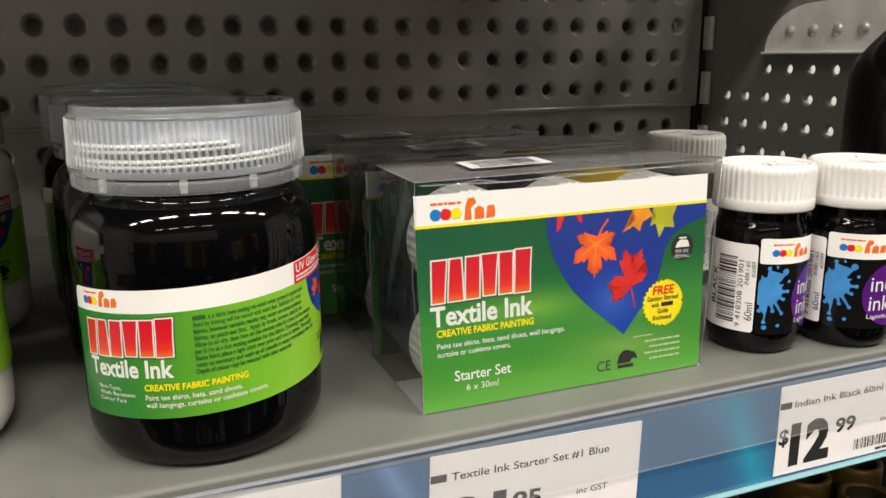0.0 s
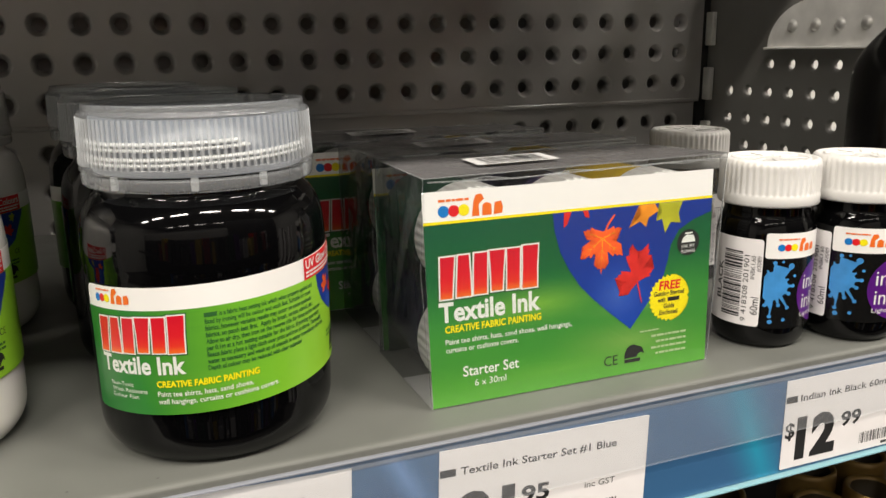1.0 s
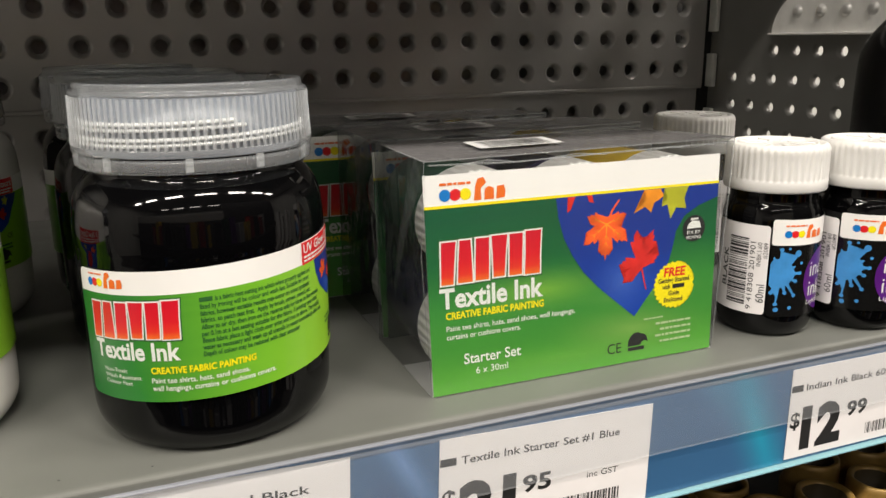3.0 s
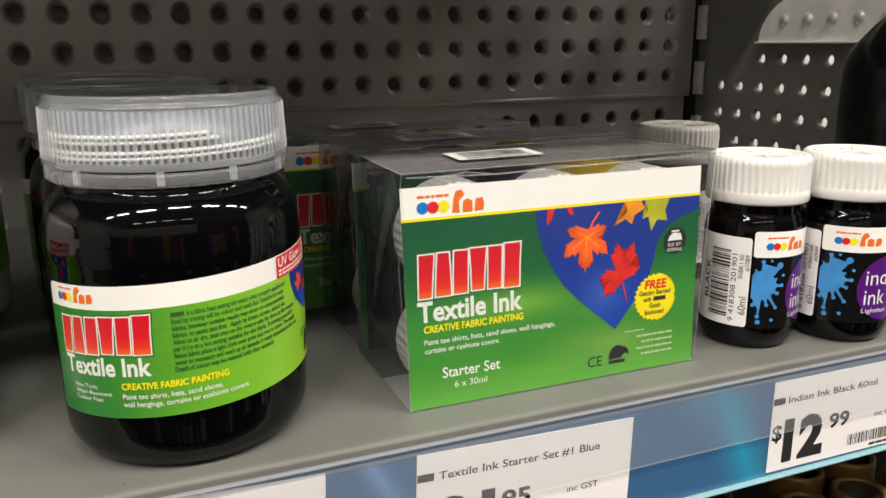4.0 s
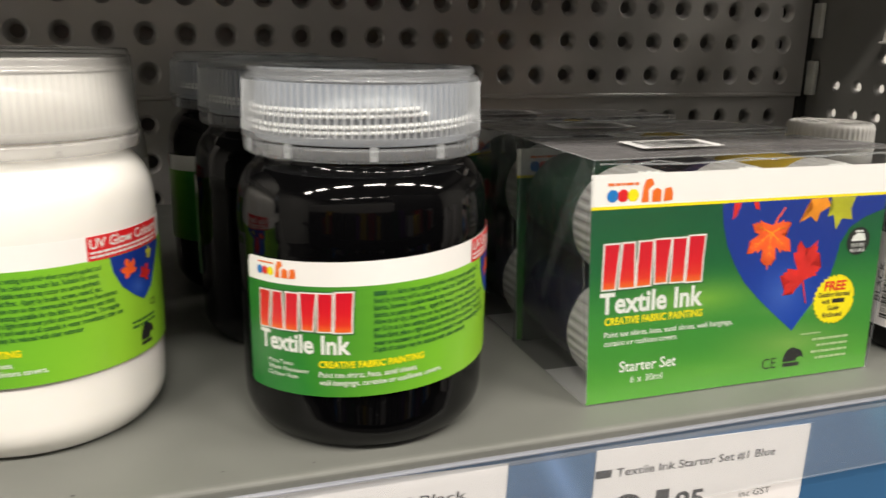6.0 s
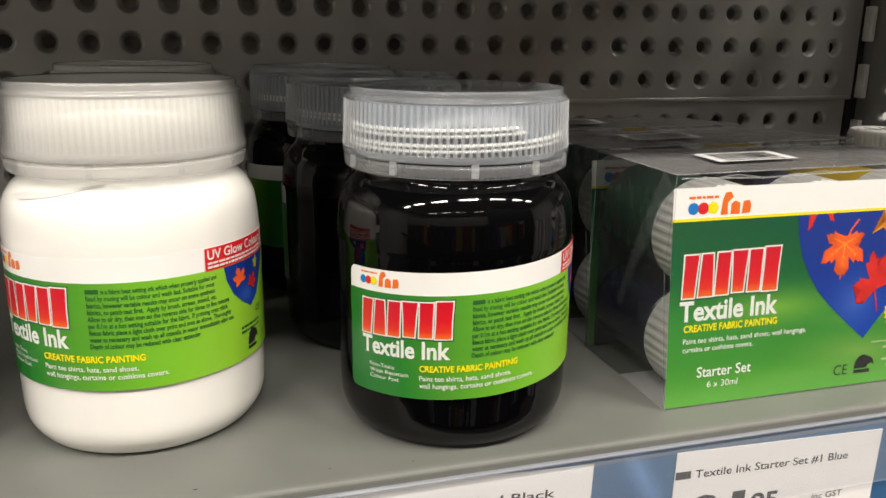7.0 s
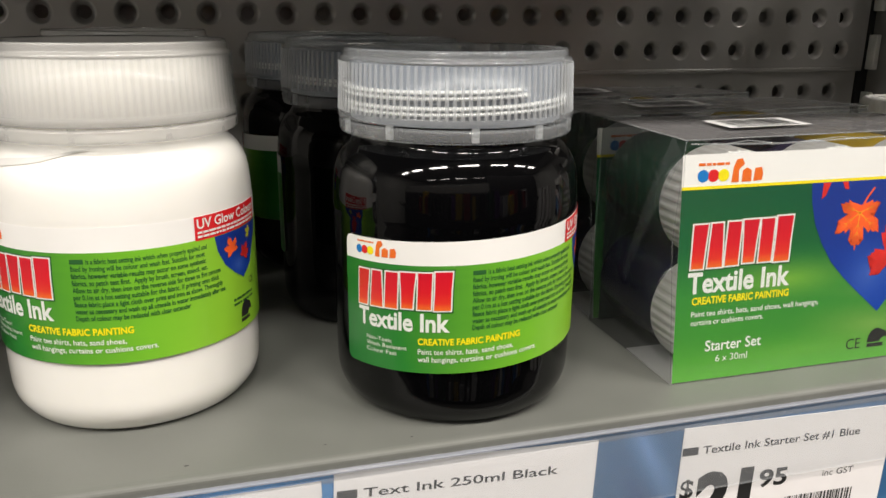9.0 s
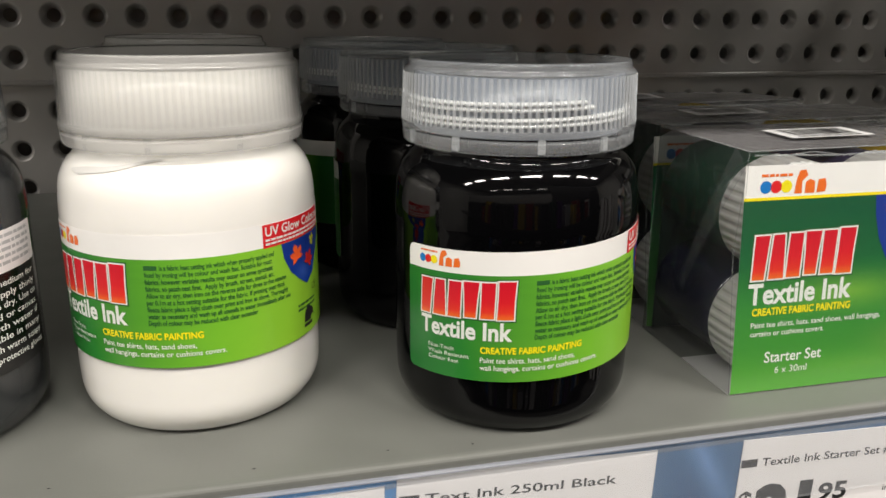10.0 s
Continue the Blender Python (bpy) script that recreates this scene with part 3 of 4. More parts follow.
perforated("side_panel", (SIDE_X, 0.3245, 0.0115), (0, -1, 0), (0, 0, 1), (-1, 0, 0), 14, 11, 0.0218, 0.0218, 0.0054, 0.0037, 0.004, SIDE,
           "dark perforated steel side panel dividing two shelf bays", 0.030, 0.012, 0.019, 0.012, rim_depth=0.0010, plain=lambda k, l: l > 4 or (l == 4 and k < 2))
# added white backing: seen through the holes, it stands in for highlights on dimples
slab("glint_backing", 0.41, 0.75, 0.365, 0.38, -0.21, 0.112, CEILM, "white sheet added behind the side panel so its holes show as glints")


def bracket_plate():
    b = empty("shelf_bracket", "light grey rounded steel bracket plate on the side panel", "shelf bracket")
    x = SIDE_X - 0.0045
    outline = []
    for k in range(9):
        a = radians(10 * k)
        outline.append((0.2340 + 0.046 * math.cos(a), 0.1115 + 0.0345 * math.sin(a)))
    outline += [(0.20, 0.148), (0.10, 0.152), (0.10, 0.1115)]
    bm = bmesh.new()
    f = bm.faces.new([bm.verts.new((x, y, z)) for y, z in outline])
    r = bmesh.ops.extrude_face_region(bm, geom=[f])
    bmesh.ops.translate(bm, vec=(0.0015, 0, 0), verts=[v for v in r["geom"] if isinstance(v, bmesh.types.BMVert)])
    bmesh.ops.recalc_face_normals(bm, faces=bm.faces)
    part("plate", bm, PLATE, b)
    part("flange", box_bm(x - 0.004, x + 0.0012, 0.10, 0.280, 0.1098, 0.1116, 0.0006), CAPWHITE, b, "bright folded lower flange")
    for k in range(6):
        v, fc = lathe(rounded([(0.0, -0.0022, 0), (0.0026, -0.0020, 0.001), (0.0046, 0.0, 0.001), (0.0056, 0.0004, 0)], 3), 14)
        m = Matrix.Translation((x - 0.0001, 0.2555 - k * 0.0218, 0.1270)) @ Matrix.Rotation(radians(90), 4, "Y")
        mesh_object("stud", [m @ Vector(p) for p in v], fc, STUD, b, "shiny domed stud", True)
    return b


bracket_plate()

# shelf board with its front lip
shelf = empty("shelf", "grey painted steel shelf with worn front edge", "shelf", kind="structure")
prof = rounded([(0.347, 0.0, 0), (EDGE_Y, 0.0, 0.0026), (EDGE_Y, -0.0036, 0.0008), (EDGE_Y + 0.003, -0.0036, 0.0005), (EDGE_Y + 0.003, -0.046, 0.0004), (EDGE_Y + 0.005, -0.046, 0), (EDGE_Y + 0.005, -0.004, 0), (0.347, -0.004, 0)], 5)
n = len(prof)
mesh_object("board", [(x, y, z) for x in (SHELF_X0, SHELF_X1) for y, z in prof], [(i, (i + 1) % n, n + (i + 1) % n, n + i) for i in range(n)] + [tuple(range(n)), tuple(range(2 * n - 1, n - 1, -1))], SHELF, shelf)
for sx, sy, w in ((-0.143, -0.0085, 0.0006), (-0.192, -0.006, 0.0005), (-0.108, -0.0075, 0.0004), (-0.085, -0.0095, 0.0004)):
    bmf = bmesh.new()
    bmf.faces.new([bmf.verts.new((sx + w * (1 + 0.3 * math.sin(5 * k)) * math.cos(k), sy + w * 0.45 * math.sin(k), 0.00012)) for k in [2 * math.pi * i / 9 for i in range(9)]])
    part("scuff", bmf, DARK, shelf, "small dark scuff")

# out of view: this shelf is sized by the shade it throws on the goods
slab("upper_shelf", -0.48, 0.25, -0.080, 0.347, 0.272, 0.300, SHELF, "unseen grey shelf above, placed and sized to shade the goods")
# added blocker: stops lamp light at the panel's right end, leaves the bracket lit
slab("light_blocker", 0.2515, 0.385, 0.165, 0.347, 0.274, 0.298, SHELF, "unseen slab added to keep light off the back panel")
# near-black in place of shelf grey: the gloom below is in the colour
slab("lower_shelf", SHELF_X0, SHELF_X1, -0.05, 0.347, -0.24, -0.2142, DARK, "steel shelf below, coloured near-black for the shade there")

# price strip along the shelf edge
STRIP_Y = -0.0142
strip = empty("price_strip", "blue printed price strip under clear plastic on the shelf edge", "price strip")
part("strip_body", box_bm(-0.70, 0.70, STRIP_Y + 0.0004, STRIP_Y + 0.0024, -0.0472, -0.0030, 0.0004), CARDGREY, strip)
strip_on = Plane((-0.40, STRIP_Y, -0.0452), (1, 0, 0), (0, 0, 1), (0, -1, 0), 0.0001)
sheet("strip_print", strip_on, -290, 1090, 0, 41.5, 0, STRIP, strip, "deep blue watery print with cyan streaks")
part("strip_top_edge", box_bm(-0.70, 0.70, STRIP_Y - 0.0022, STRIP_Y + 0.0008, -0.0038, -0.0030, 0.0003), EDGING, strip, "clear plastic edge catching the light")
part("strip_bottom_edge", box_bm(-0.70, 0.70, STRIP_Y - 0.0022, STRIP_Y + 0.0010, -0.0464, -0.0455, 0.0003), LOWEDGE, strip, "clear folded lower edge")
cover_prof = [(-0.0005, -0.0041), (-0.0021, -0.0060), (-0.0020, -0.0270), (-0.0024, -0.0275)]
mesh_object("strip_cover", [(x, STRIP_Y + y, z) for x in (-0.70, 0.70) for y, z in cover_prof], [(i, i + 1, i + 5, i + 4) for i in range(3)], COVER, strip, "loose clear flap")


def ticket(x0, x1, top, tilt, words, u0, u1, dollars, cents, label, more=True):
    t = empty("price_ticket", label, "price ticket", "price tickets on the shelf edge")
    w = (x1 - x0) * 1000
    t.matrix_basis = Matrix.Translation((x0, STRIP_Y - 0.0004, top)) @ Matrix.Rotation(radians(tilt), 4, "Y")
    on = Plane((0, 0, 0), (1, 0, 0), (0, 0, 1), (0, -1, 0))
    part("card", box_bm(0, w * MM, -0.00005, 0.0002, -0.0362, 0.0), PAPER, t)
    flat_shape("name_bar", on, [[(u0, -9.2), (u0 + 5.4, -9.2), (u0 + 5.4, -6.6), (u0, -6.6)]], 1.2, INK_K, t)
    lettering(on, words, u0 + 7.0, u1, -9.2, 2.6, 1.2, INK_K, t, bold=0.012)
    if dollars:
        lettering(on, "$", 1.0, 5.6, -23.6, 6.0, 1.2, INK_K, t, bold=0.02)
        lettering(on, dollars, 6.6, 26.6, -32.2, 15.2, 1.2, INK_K, t, bold=0.055)
        lettering(on, cents, 29.0, 39.4, -23.4, 5.6, 1.2, INK_K, t, bold=0.03)
        lettering(on, "inc GST", 53.0, 65.0, -22.8, 2.2, 1.2, INK_K, t)
        barcode(on, 40.0, 66.0, -33.0, -28.4, 1.2, INK_K, t)
        bars(on, "code_bar", 52, 66, -35.2, 1.1, 1.2, INK_K, t, seed=5)
    return t


ticket(-0.1069, -0.0316, -0.0032, 2.3, "Text Ink 250ml Black", 0.8, 63.5, "", "", "white paper price ticket for black 250ml textile ink")
ticket(-0.0037, 0.0737, -0.0068, 1.8, "Textile Ink Starter Set #1 Blue", 0.2, 64.8, "21", "95", "white paper price ticket for a blue ink starter set")
ticket(0.1349, 0.2115, -0.0076, 0.4, "Indian Ink Black 60ml", 0.2, 52.0, "12", "99", "white paper price ticket for black indian ink")
ticket(-0.1866, -0.1103, -0.0062, 0.0, "Text Ink 250ml White", 0.8, 63.5, "", "", "white paper price ticket at the end of the strip")

# ---------------------------------------------------------------- 250 ml jars
JAR_R = 0.0357
BODY_LINES = ("is a fabric heat setting ink which when properly applied and", "fixed by ironing will be colour and wash fast. Suitable for most",
              "fabrics, however variable results may occur on some synthetic", "fabrics, so patch test first.  Apply by brush, screen, stencil, etc.",
              "Allow to air dry, then iron on the reverse side for three to five minutes", "per 0.1m at a hot setting suitable for the fabric. If printing onto thick",
              "fleece fabric place a light cloth over print and iron as above. Thoroughly", "water as necessary and wash up all utensils in water immediately after use.",
              "Depth of colour may be reduced with clear extender")


def jar_label(jar, start, z0, slope):
    on = Round(JAR_R, start, z0, slope)
    lab = sheet("label", on, 0, 140, 0, 36.4, 0, GLOSSWHITE, jar, "printed label with a white band over green", corner=2.2)
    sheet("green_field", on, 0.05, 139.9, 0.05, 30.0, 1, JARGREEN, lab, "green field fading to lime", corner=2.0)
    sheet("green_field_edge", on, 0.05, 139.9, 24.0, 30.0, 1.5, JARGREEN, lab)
    dot_logo(on, 5.0, 33.0, 3.5, 1, lab)
    bars(on, "fine_print", 5.4, 11.5, 35.0, 0.45, 1, INK_O, lab, seed=8)
    block_logo(on, 5.6, 33.4, 17.7, 28.2, 2.2, lab)
    lettering(on, "Textile Ink", 5.8, 33.2, 12.0, 4.8, 2.2, INK_W, lab, bold=0.028)
    for i, w in enumerate(("Non-Toxic", "Wash Resistant", "Colour Fast")):
        lettering(on, w, 8.6, (17.2, 21.6, 18.6)[i], 8.0 - 1.75 * i, 1.15, 2.2, INK_W, lab)
    lettering(on, "CREATIVE FABRIC PAINTING", 24.7, 52.6, 8.2, 1.75, 2.2, INK_Y, lab, bold=0.03)
    lettering(on, "Paint tee shirts, hats, sand shoes,", 24.7, 50.6, 5.5, 1.45, 2.2, INK_W, lab, bold=0.01)
    lettering(on, "wall hangings, curtains or cushions covers.", 24.7, 58.2, 3.3, 1.45, 2.2, INK_W, lab, bold=0.01)
    flat_shape("name_bar", on, [[(39.0, 27.2), (42.4, 27.2), (42.4, 28.4), (39.0, 28.4)]], 2.2, INK_G, lab)
    for i, w in enumerate(BODY_LINES):
        lettering(on, w, 43.0 if i == 0 else 39.0, (73.4, 72.6, 72.8, 73.2, 77.5, 76.8, 78.0, 79.0, 67.5)[i], 27.2 - 1.88 * i, 1.3, 2.2, INK_G, lab, bold=0.022)
    sheet("red_flash", on, 70.2, 98.0, 29.8, 36.2, 2, INK_R, lab, "red corner flash")
    lettering(on, "UV Glow Colours", 70.9, 97.0, 33.0, 2.5, 3, INK_W, lab, bold=0.02)
    bars(on, "fine_print", 70.9, 97.0, 31.6, 0.6, 3, INK_W, lab, seed=11)
    bars(on, "fine_print", 70.9, 96.0, 30.5, 0.6, 3, INK_W, lab, seed=12)
    shield = [(76.2, 29.7), (77.0, 25.5), (79.5, 21.0), (83.5, 17.6), (87.5, 15.2), (92.0, 18.0), (95.0, 23.0), (98.5, 27.5), (99.5, 29.7)]
    flat_shape("dyed_cloth_print", on, [shield], 2, CLOTH, lab, "blue dyed cloth picture with maple leaves")
    flat_shape("leaf_print", on, [leaf_pts(82.6, 24.6, 4.2, 20)], 3, LEAF_O, lab)
    flat_shape("leaf_print", on, [leaf_pts(88.6, 21.8, 3.8, -30)], 3, LEAF_R, lab)
    flat_shape("leaf_print", on, [leaf_pts(92.0, 27.2, 2.6, 60)], 3, LEAF_Y, lab)
    bars(on, "fine_print", 82.0, 92.5, 9.4, 0.7, 2.2, INK_G, lab, seed=14)
    bars(on, "fine_print", 82.0, 92.5, 8.0, 0.7, 2.2, INK_G, lab, seed=15)
    flat_shape("badge", on, [bird_pts(85.0, 3.6, 6.2, 4.6)], 2.2, INK_K, lab, "small black emblem")
    flat_shape("badge_bar", on, [[(85.0, 2.2), (90.0, 2.2), (90.0, 3.2), (85.0, 3.2)]], 2.2, INK_K, lab)
    lettering(on, "CE", 90.6, 93.6, 12.2, 2.0, 2.2, INK_K, lab)


def jar(body_mat, label, group, neck_mat, start=None, z0=0.0158, slope=0.055, twist=0.0, neck_r=0.0296, lift=0.0):
    j = empty("paint_jar", label, "ink jar", group)
    body = rounded([(0.0, 0.0022, 0), (0.0270, 0.0022, 0.001), (0.0285, 0.0, 0.0012), (0.0312, 0.0006, 0.002), (0.0350, 0.0058, 0.007), (JAR_R - 0.0004, 0.0140, 0.004), (JAR_R - 0.0004, 0.0162, 0.0004),
                    (JAR_R - 0.0004, 0.0550, 0.004), (JAR_R, 0.0580, 0.003), (JAR_R - 0.0003, 0.0640, 0.005), (0.0348, 0.0685, 0.003), (0.0335, 0.0717, 0.003), (0.0318, 0.0741, 0.002), (0.0303, 0.0754, 0.001), (0.0296, 0.0768, 0.0005), (0.0296, 0.0818, 0)], 6)
    turned("body", body, body_mat, j, n=96)
    def up(z):
        return z if z < 0.0821 else 0.0821 + (z - 0.0821) * (1 + lift / 0.0186)

    lid_mat, rib_mat, rim_mat = (SOFTLID, SOFTRIBS, SOFTRIM) if lift else (LID, RIBS, RIM)
    turned("neck", [(0.0296, 0.0818), (neck_r, 0.0822), (neck_r, up(0.0967)), (0.0272, up(0.0969))], neck_mat, j, n=64)
    turned("seal", [(0.0271, up(0.0950)), (0.0270, up(0.0900)), (0.0, up(0.0895))], body_mat, j, n=64)
    # threads of the neck, seen through the lid
    for z, a0, a1 in () if lift else ((0.0912, 150, 285), (0.0898, 150, 290), (0.0872, 0, 360), (0.0858, 0, 360)):
        z = up(z)
        v, f = lathe([(0.0300, z - 0.0006), (0.0315, z - 0.0003), (0.0315, z + 0.0003), (0.0300, z + 0.0006)], 64, None, a0 + twist, a1 + twist)
        v = [(p[0], p[1], p[2] + 0.0009 * math.sin(math.atan2(p[1], p[0]) + 1.2)) for p in v]
        mesh_object("thread", v, f, THREAD, j, smooth=True)
    # ribbed screw lid
    lid_prof = [(0.0329, 0.0821), (0.0331, 0.0825), (0.0330, 0.0839), (0.0327, 0.0844), (0.0324, 0.0890), (0.0322, 0.0966), (0.0323, 0.0972), (0.0323, 0.0977), (0.0320, 0.0982), (0.0313, 0.0985), (0.0311, 0.0989), (0.0311, 0.1001), (0.0308, 0.1006), (0.0304, 0.1002), (0.0301, 0.0984), (0.0292, 0.0974), (0.0, 0.0972)]
    lid = turned("lid", [(r, up(z)) for r, z in lid_prof], lid_mat, j, "ribbed translucent screw lid", n=96)
    turned("lid_band", [(0.0332, 0.0822), (0.0333, 0.0826), (0.0332, 0.0838), (0.0330, up(0.0842))], SOFTRIM if lift else BAND, lid, "smooth lower band", n=96)
    turned("lid_rim", [(r, up(z)) for r, z in ((0.0324, 0.0971), (0.0325, 0.0977), (0.0321, 0.0983), (0.0313, 0.0986), (0.0312, 0.0989), (0.0312, 0.1001), (0.0308, 0.1007), (0.0303, 0.1002))], rim_mat, lid, "stepped upper rim", n=96)
    verts, faces, ribs, proud = [], [], 104, 0.0001 if lift else 0.00045
    for i in range(ribs):
        s = len(verts)
        for z, r in ((0.0841, 0.0329), (0.0851, 0.0328), (0.0890, 0.0326), (0.0962, 0.0324), (0.0971, 0.0324)):
            for k, dr in ((-0.27, 0.0), (-0.16, proud), (0.16, proud), (0.27, 0.0)):
                a = 2 * math.pi * (i + k) / ribs
                verts.append(((r + dr) * math.cos(a), (r + dr) * math.sin(a), up(z)))
        faces += [(s + 4 * q + k, s + 4 * q + k + 1, s + 4 * q + k + 5, s + 4 * q + k + 4) for q in range(4) for k in range(3)]
    tagged(mesh_object("grip_ribs", verts, faces, rib_mat, lid, "fine upright grip ribs", True), kind="stuff")
    ring = turned("tamper_ring", rounded([(0.0308, 0.0781, 0), (0.0322, 0.0779, 0.0004), (0.0328, 0.0784, 0.0005), (0.0330, 0.0812, 0.0004), (0.0318, 0.0816, 0)], 3), SOFTLID if lift else RING, j, "translucent tamper ring", n=96)
    for a in (20, 75, 128, 190, 222, 262, 295, 330):
        c = Matrix.Rotation(radians(a + twist), 4, "Z")
        bm = box_bm(0.0318, 0.0329, -0.0010, 0.0010, 0.0785, 0.0822, 0.0003)
        bmesh.ops.transform(bm, matrix=c, verts=bm.verts)
        part("bridge", bm, SOFTRIM if lift else BRIDGE, ring)
    if start is not None:
        jar_label(j, start, z0, slope)
    return j


black_jar = jar(INKBLACK, "black textile ink jar, green label, translucent ribbed lid", "black ink jars", NECK, -161.5)
black_jar.matrix_basis = pose(-0.0636, 0.0240, 0)
copy_thing(black_jar, pose(-0.0722, 0.1005, 0, 0, 0, 128))
copy_thing(black_jar, pose(-0.0810, 0.1725, 0, 0, 0, -178))
white_jar = jar(WHITEJAR, "white textile ink jar with green label and translucent lid", "white ink jars", WHITEJAR, -170.4, 0.0218, 0.002, twist=35, neck_r=0.0309, lift=0.0015)
white_jar.matrix_basis = pose(-0.1562, 0.0452, 0)
# paint-free pocket under the shoulder: its shade painted as a grey wedge that thins out
wedge = []
for k in range(25):
    q, ang = k / 24, radians(-149 + 52 * k / 24)
    line = 0.0731 + 0.0036 * q + 0.0002 * math.sin(9 * q)
    thick = 0.0017 * (1 - q) ** 0.8 * min(1.0, q * 6) + 0.0003 * (1 - q) + 0.0001
    for z in (line, line - thick):
        rad = 0.0004 + float(np.interp(z, (0.0640, 0.0685, 0.0717, 0.0741, 0.0754, 0.0768), (0.0354, 0.0347, 0.0334, 0.0316, 0.0303, 0.0297)))
        wedge.append((rad * math.cos(ang), rad * math.sin(ang), z))
mesh_object("paint_gap", wedge, [(2 * k, 2 * k + 1, 2 * k + 3, 2 * k + 2) for k in range(24)], GAP_SHADE, white_jar, "grey wedge painting the shade of the paint-free gap under the shoulder", True)
copy_thing(white_jar, pose(-0.1608, 0.1610, 0, 0, 0, -8))

# dark grey jar at the row's start
grey_jar = jar(GREYINK, "dark grey primer jar with white banded text label", "", NECK)
grey_jar.matrix_basis = pose(-0.2355, 0.0410, 0)
g_on = Round(JAR_R, -150, 0.0195)
g_lab = sheet("label", g_on, 0, 92, 0, 37, 0, BOTTLEBLACK, grey_jar, "black label with fine light words", corner=2)
sheet("label_band", g_on, 0, 92, 27, 37, 1, GLOSSWHITE, g_lab, "white band")
sheet("sticker", g_on, 66, 92.5, 27.4, 38.2, 2, PAPER, g_lab, "pale paper sticker lapped over the band")
for i, w in enumerate(("undercoat and priming medium for", "any painting surface. Apply thinly", "to prevent cracking when dry. Use on", "ready fast dyes, wood or canvas,", "sand, but dilute with water if",
                       "as required. Available in many", "clean up utensils with warm soapy", "ATTENTION: Wear protective gloves")):
    lettering(g_on, w, 40 + i, 90, 23.6 - 2.9 * i, 1.7, 2, INK_W, g_lab, bold=0.01)
for i in range(5):
    bars(g_on, "fine_print", 70, 90, 29 + 1.8 * i, 0.9, 3, CARDGREY, g_lab, seed=20 + i)

# ---------------------------------------------------------------- starter set boxes


def paint_pot(x, y, z, mat, parent):
    p = new("paint_pot")
    p.parent = parent
    p.matrix_basis = Matrix.Translation((x, y, z)) @ Matrix.Rotation(radians(90), 4, "X")
    turned("pot_body", rounded([(0.0, -0.0535, 0), (0.0168, -0.0535, 0.002), (0.0171, -0.0185, 0.003), (0.0140, -0.0165, 0.001), (0.0140, -0.0140, 0)], 4), mat, p, n=40)
    turned("pot_cap", [(0.0176, -0.0155), (0.0177, -0.0145), (0.0177, -0.0030), (0.0172, -0.0012), (0.0160, -0.0006), (0.0, -0.0004)], CAPWHITE, p, "white ribbed cap", n=144,
           rib=lambda i, k: 0.0 if k in (0, 4, 5) else (0.00028 if i % 4 < 2 else -0.00022), smooth=False)
    return p


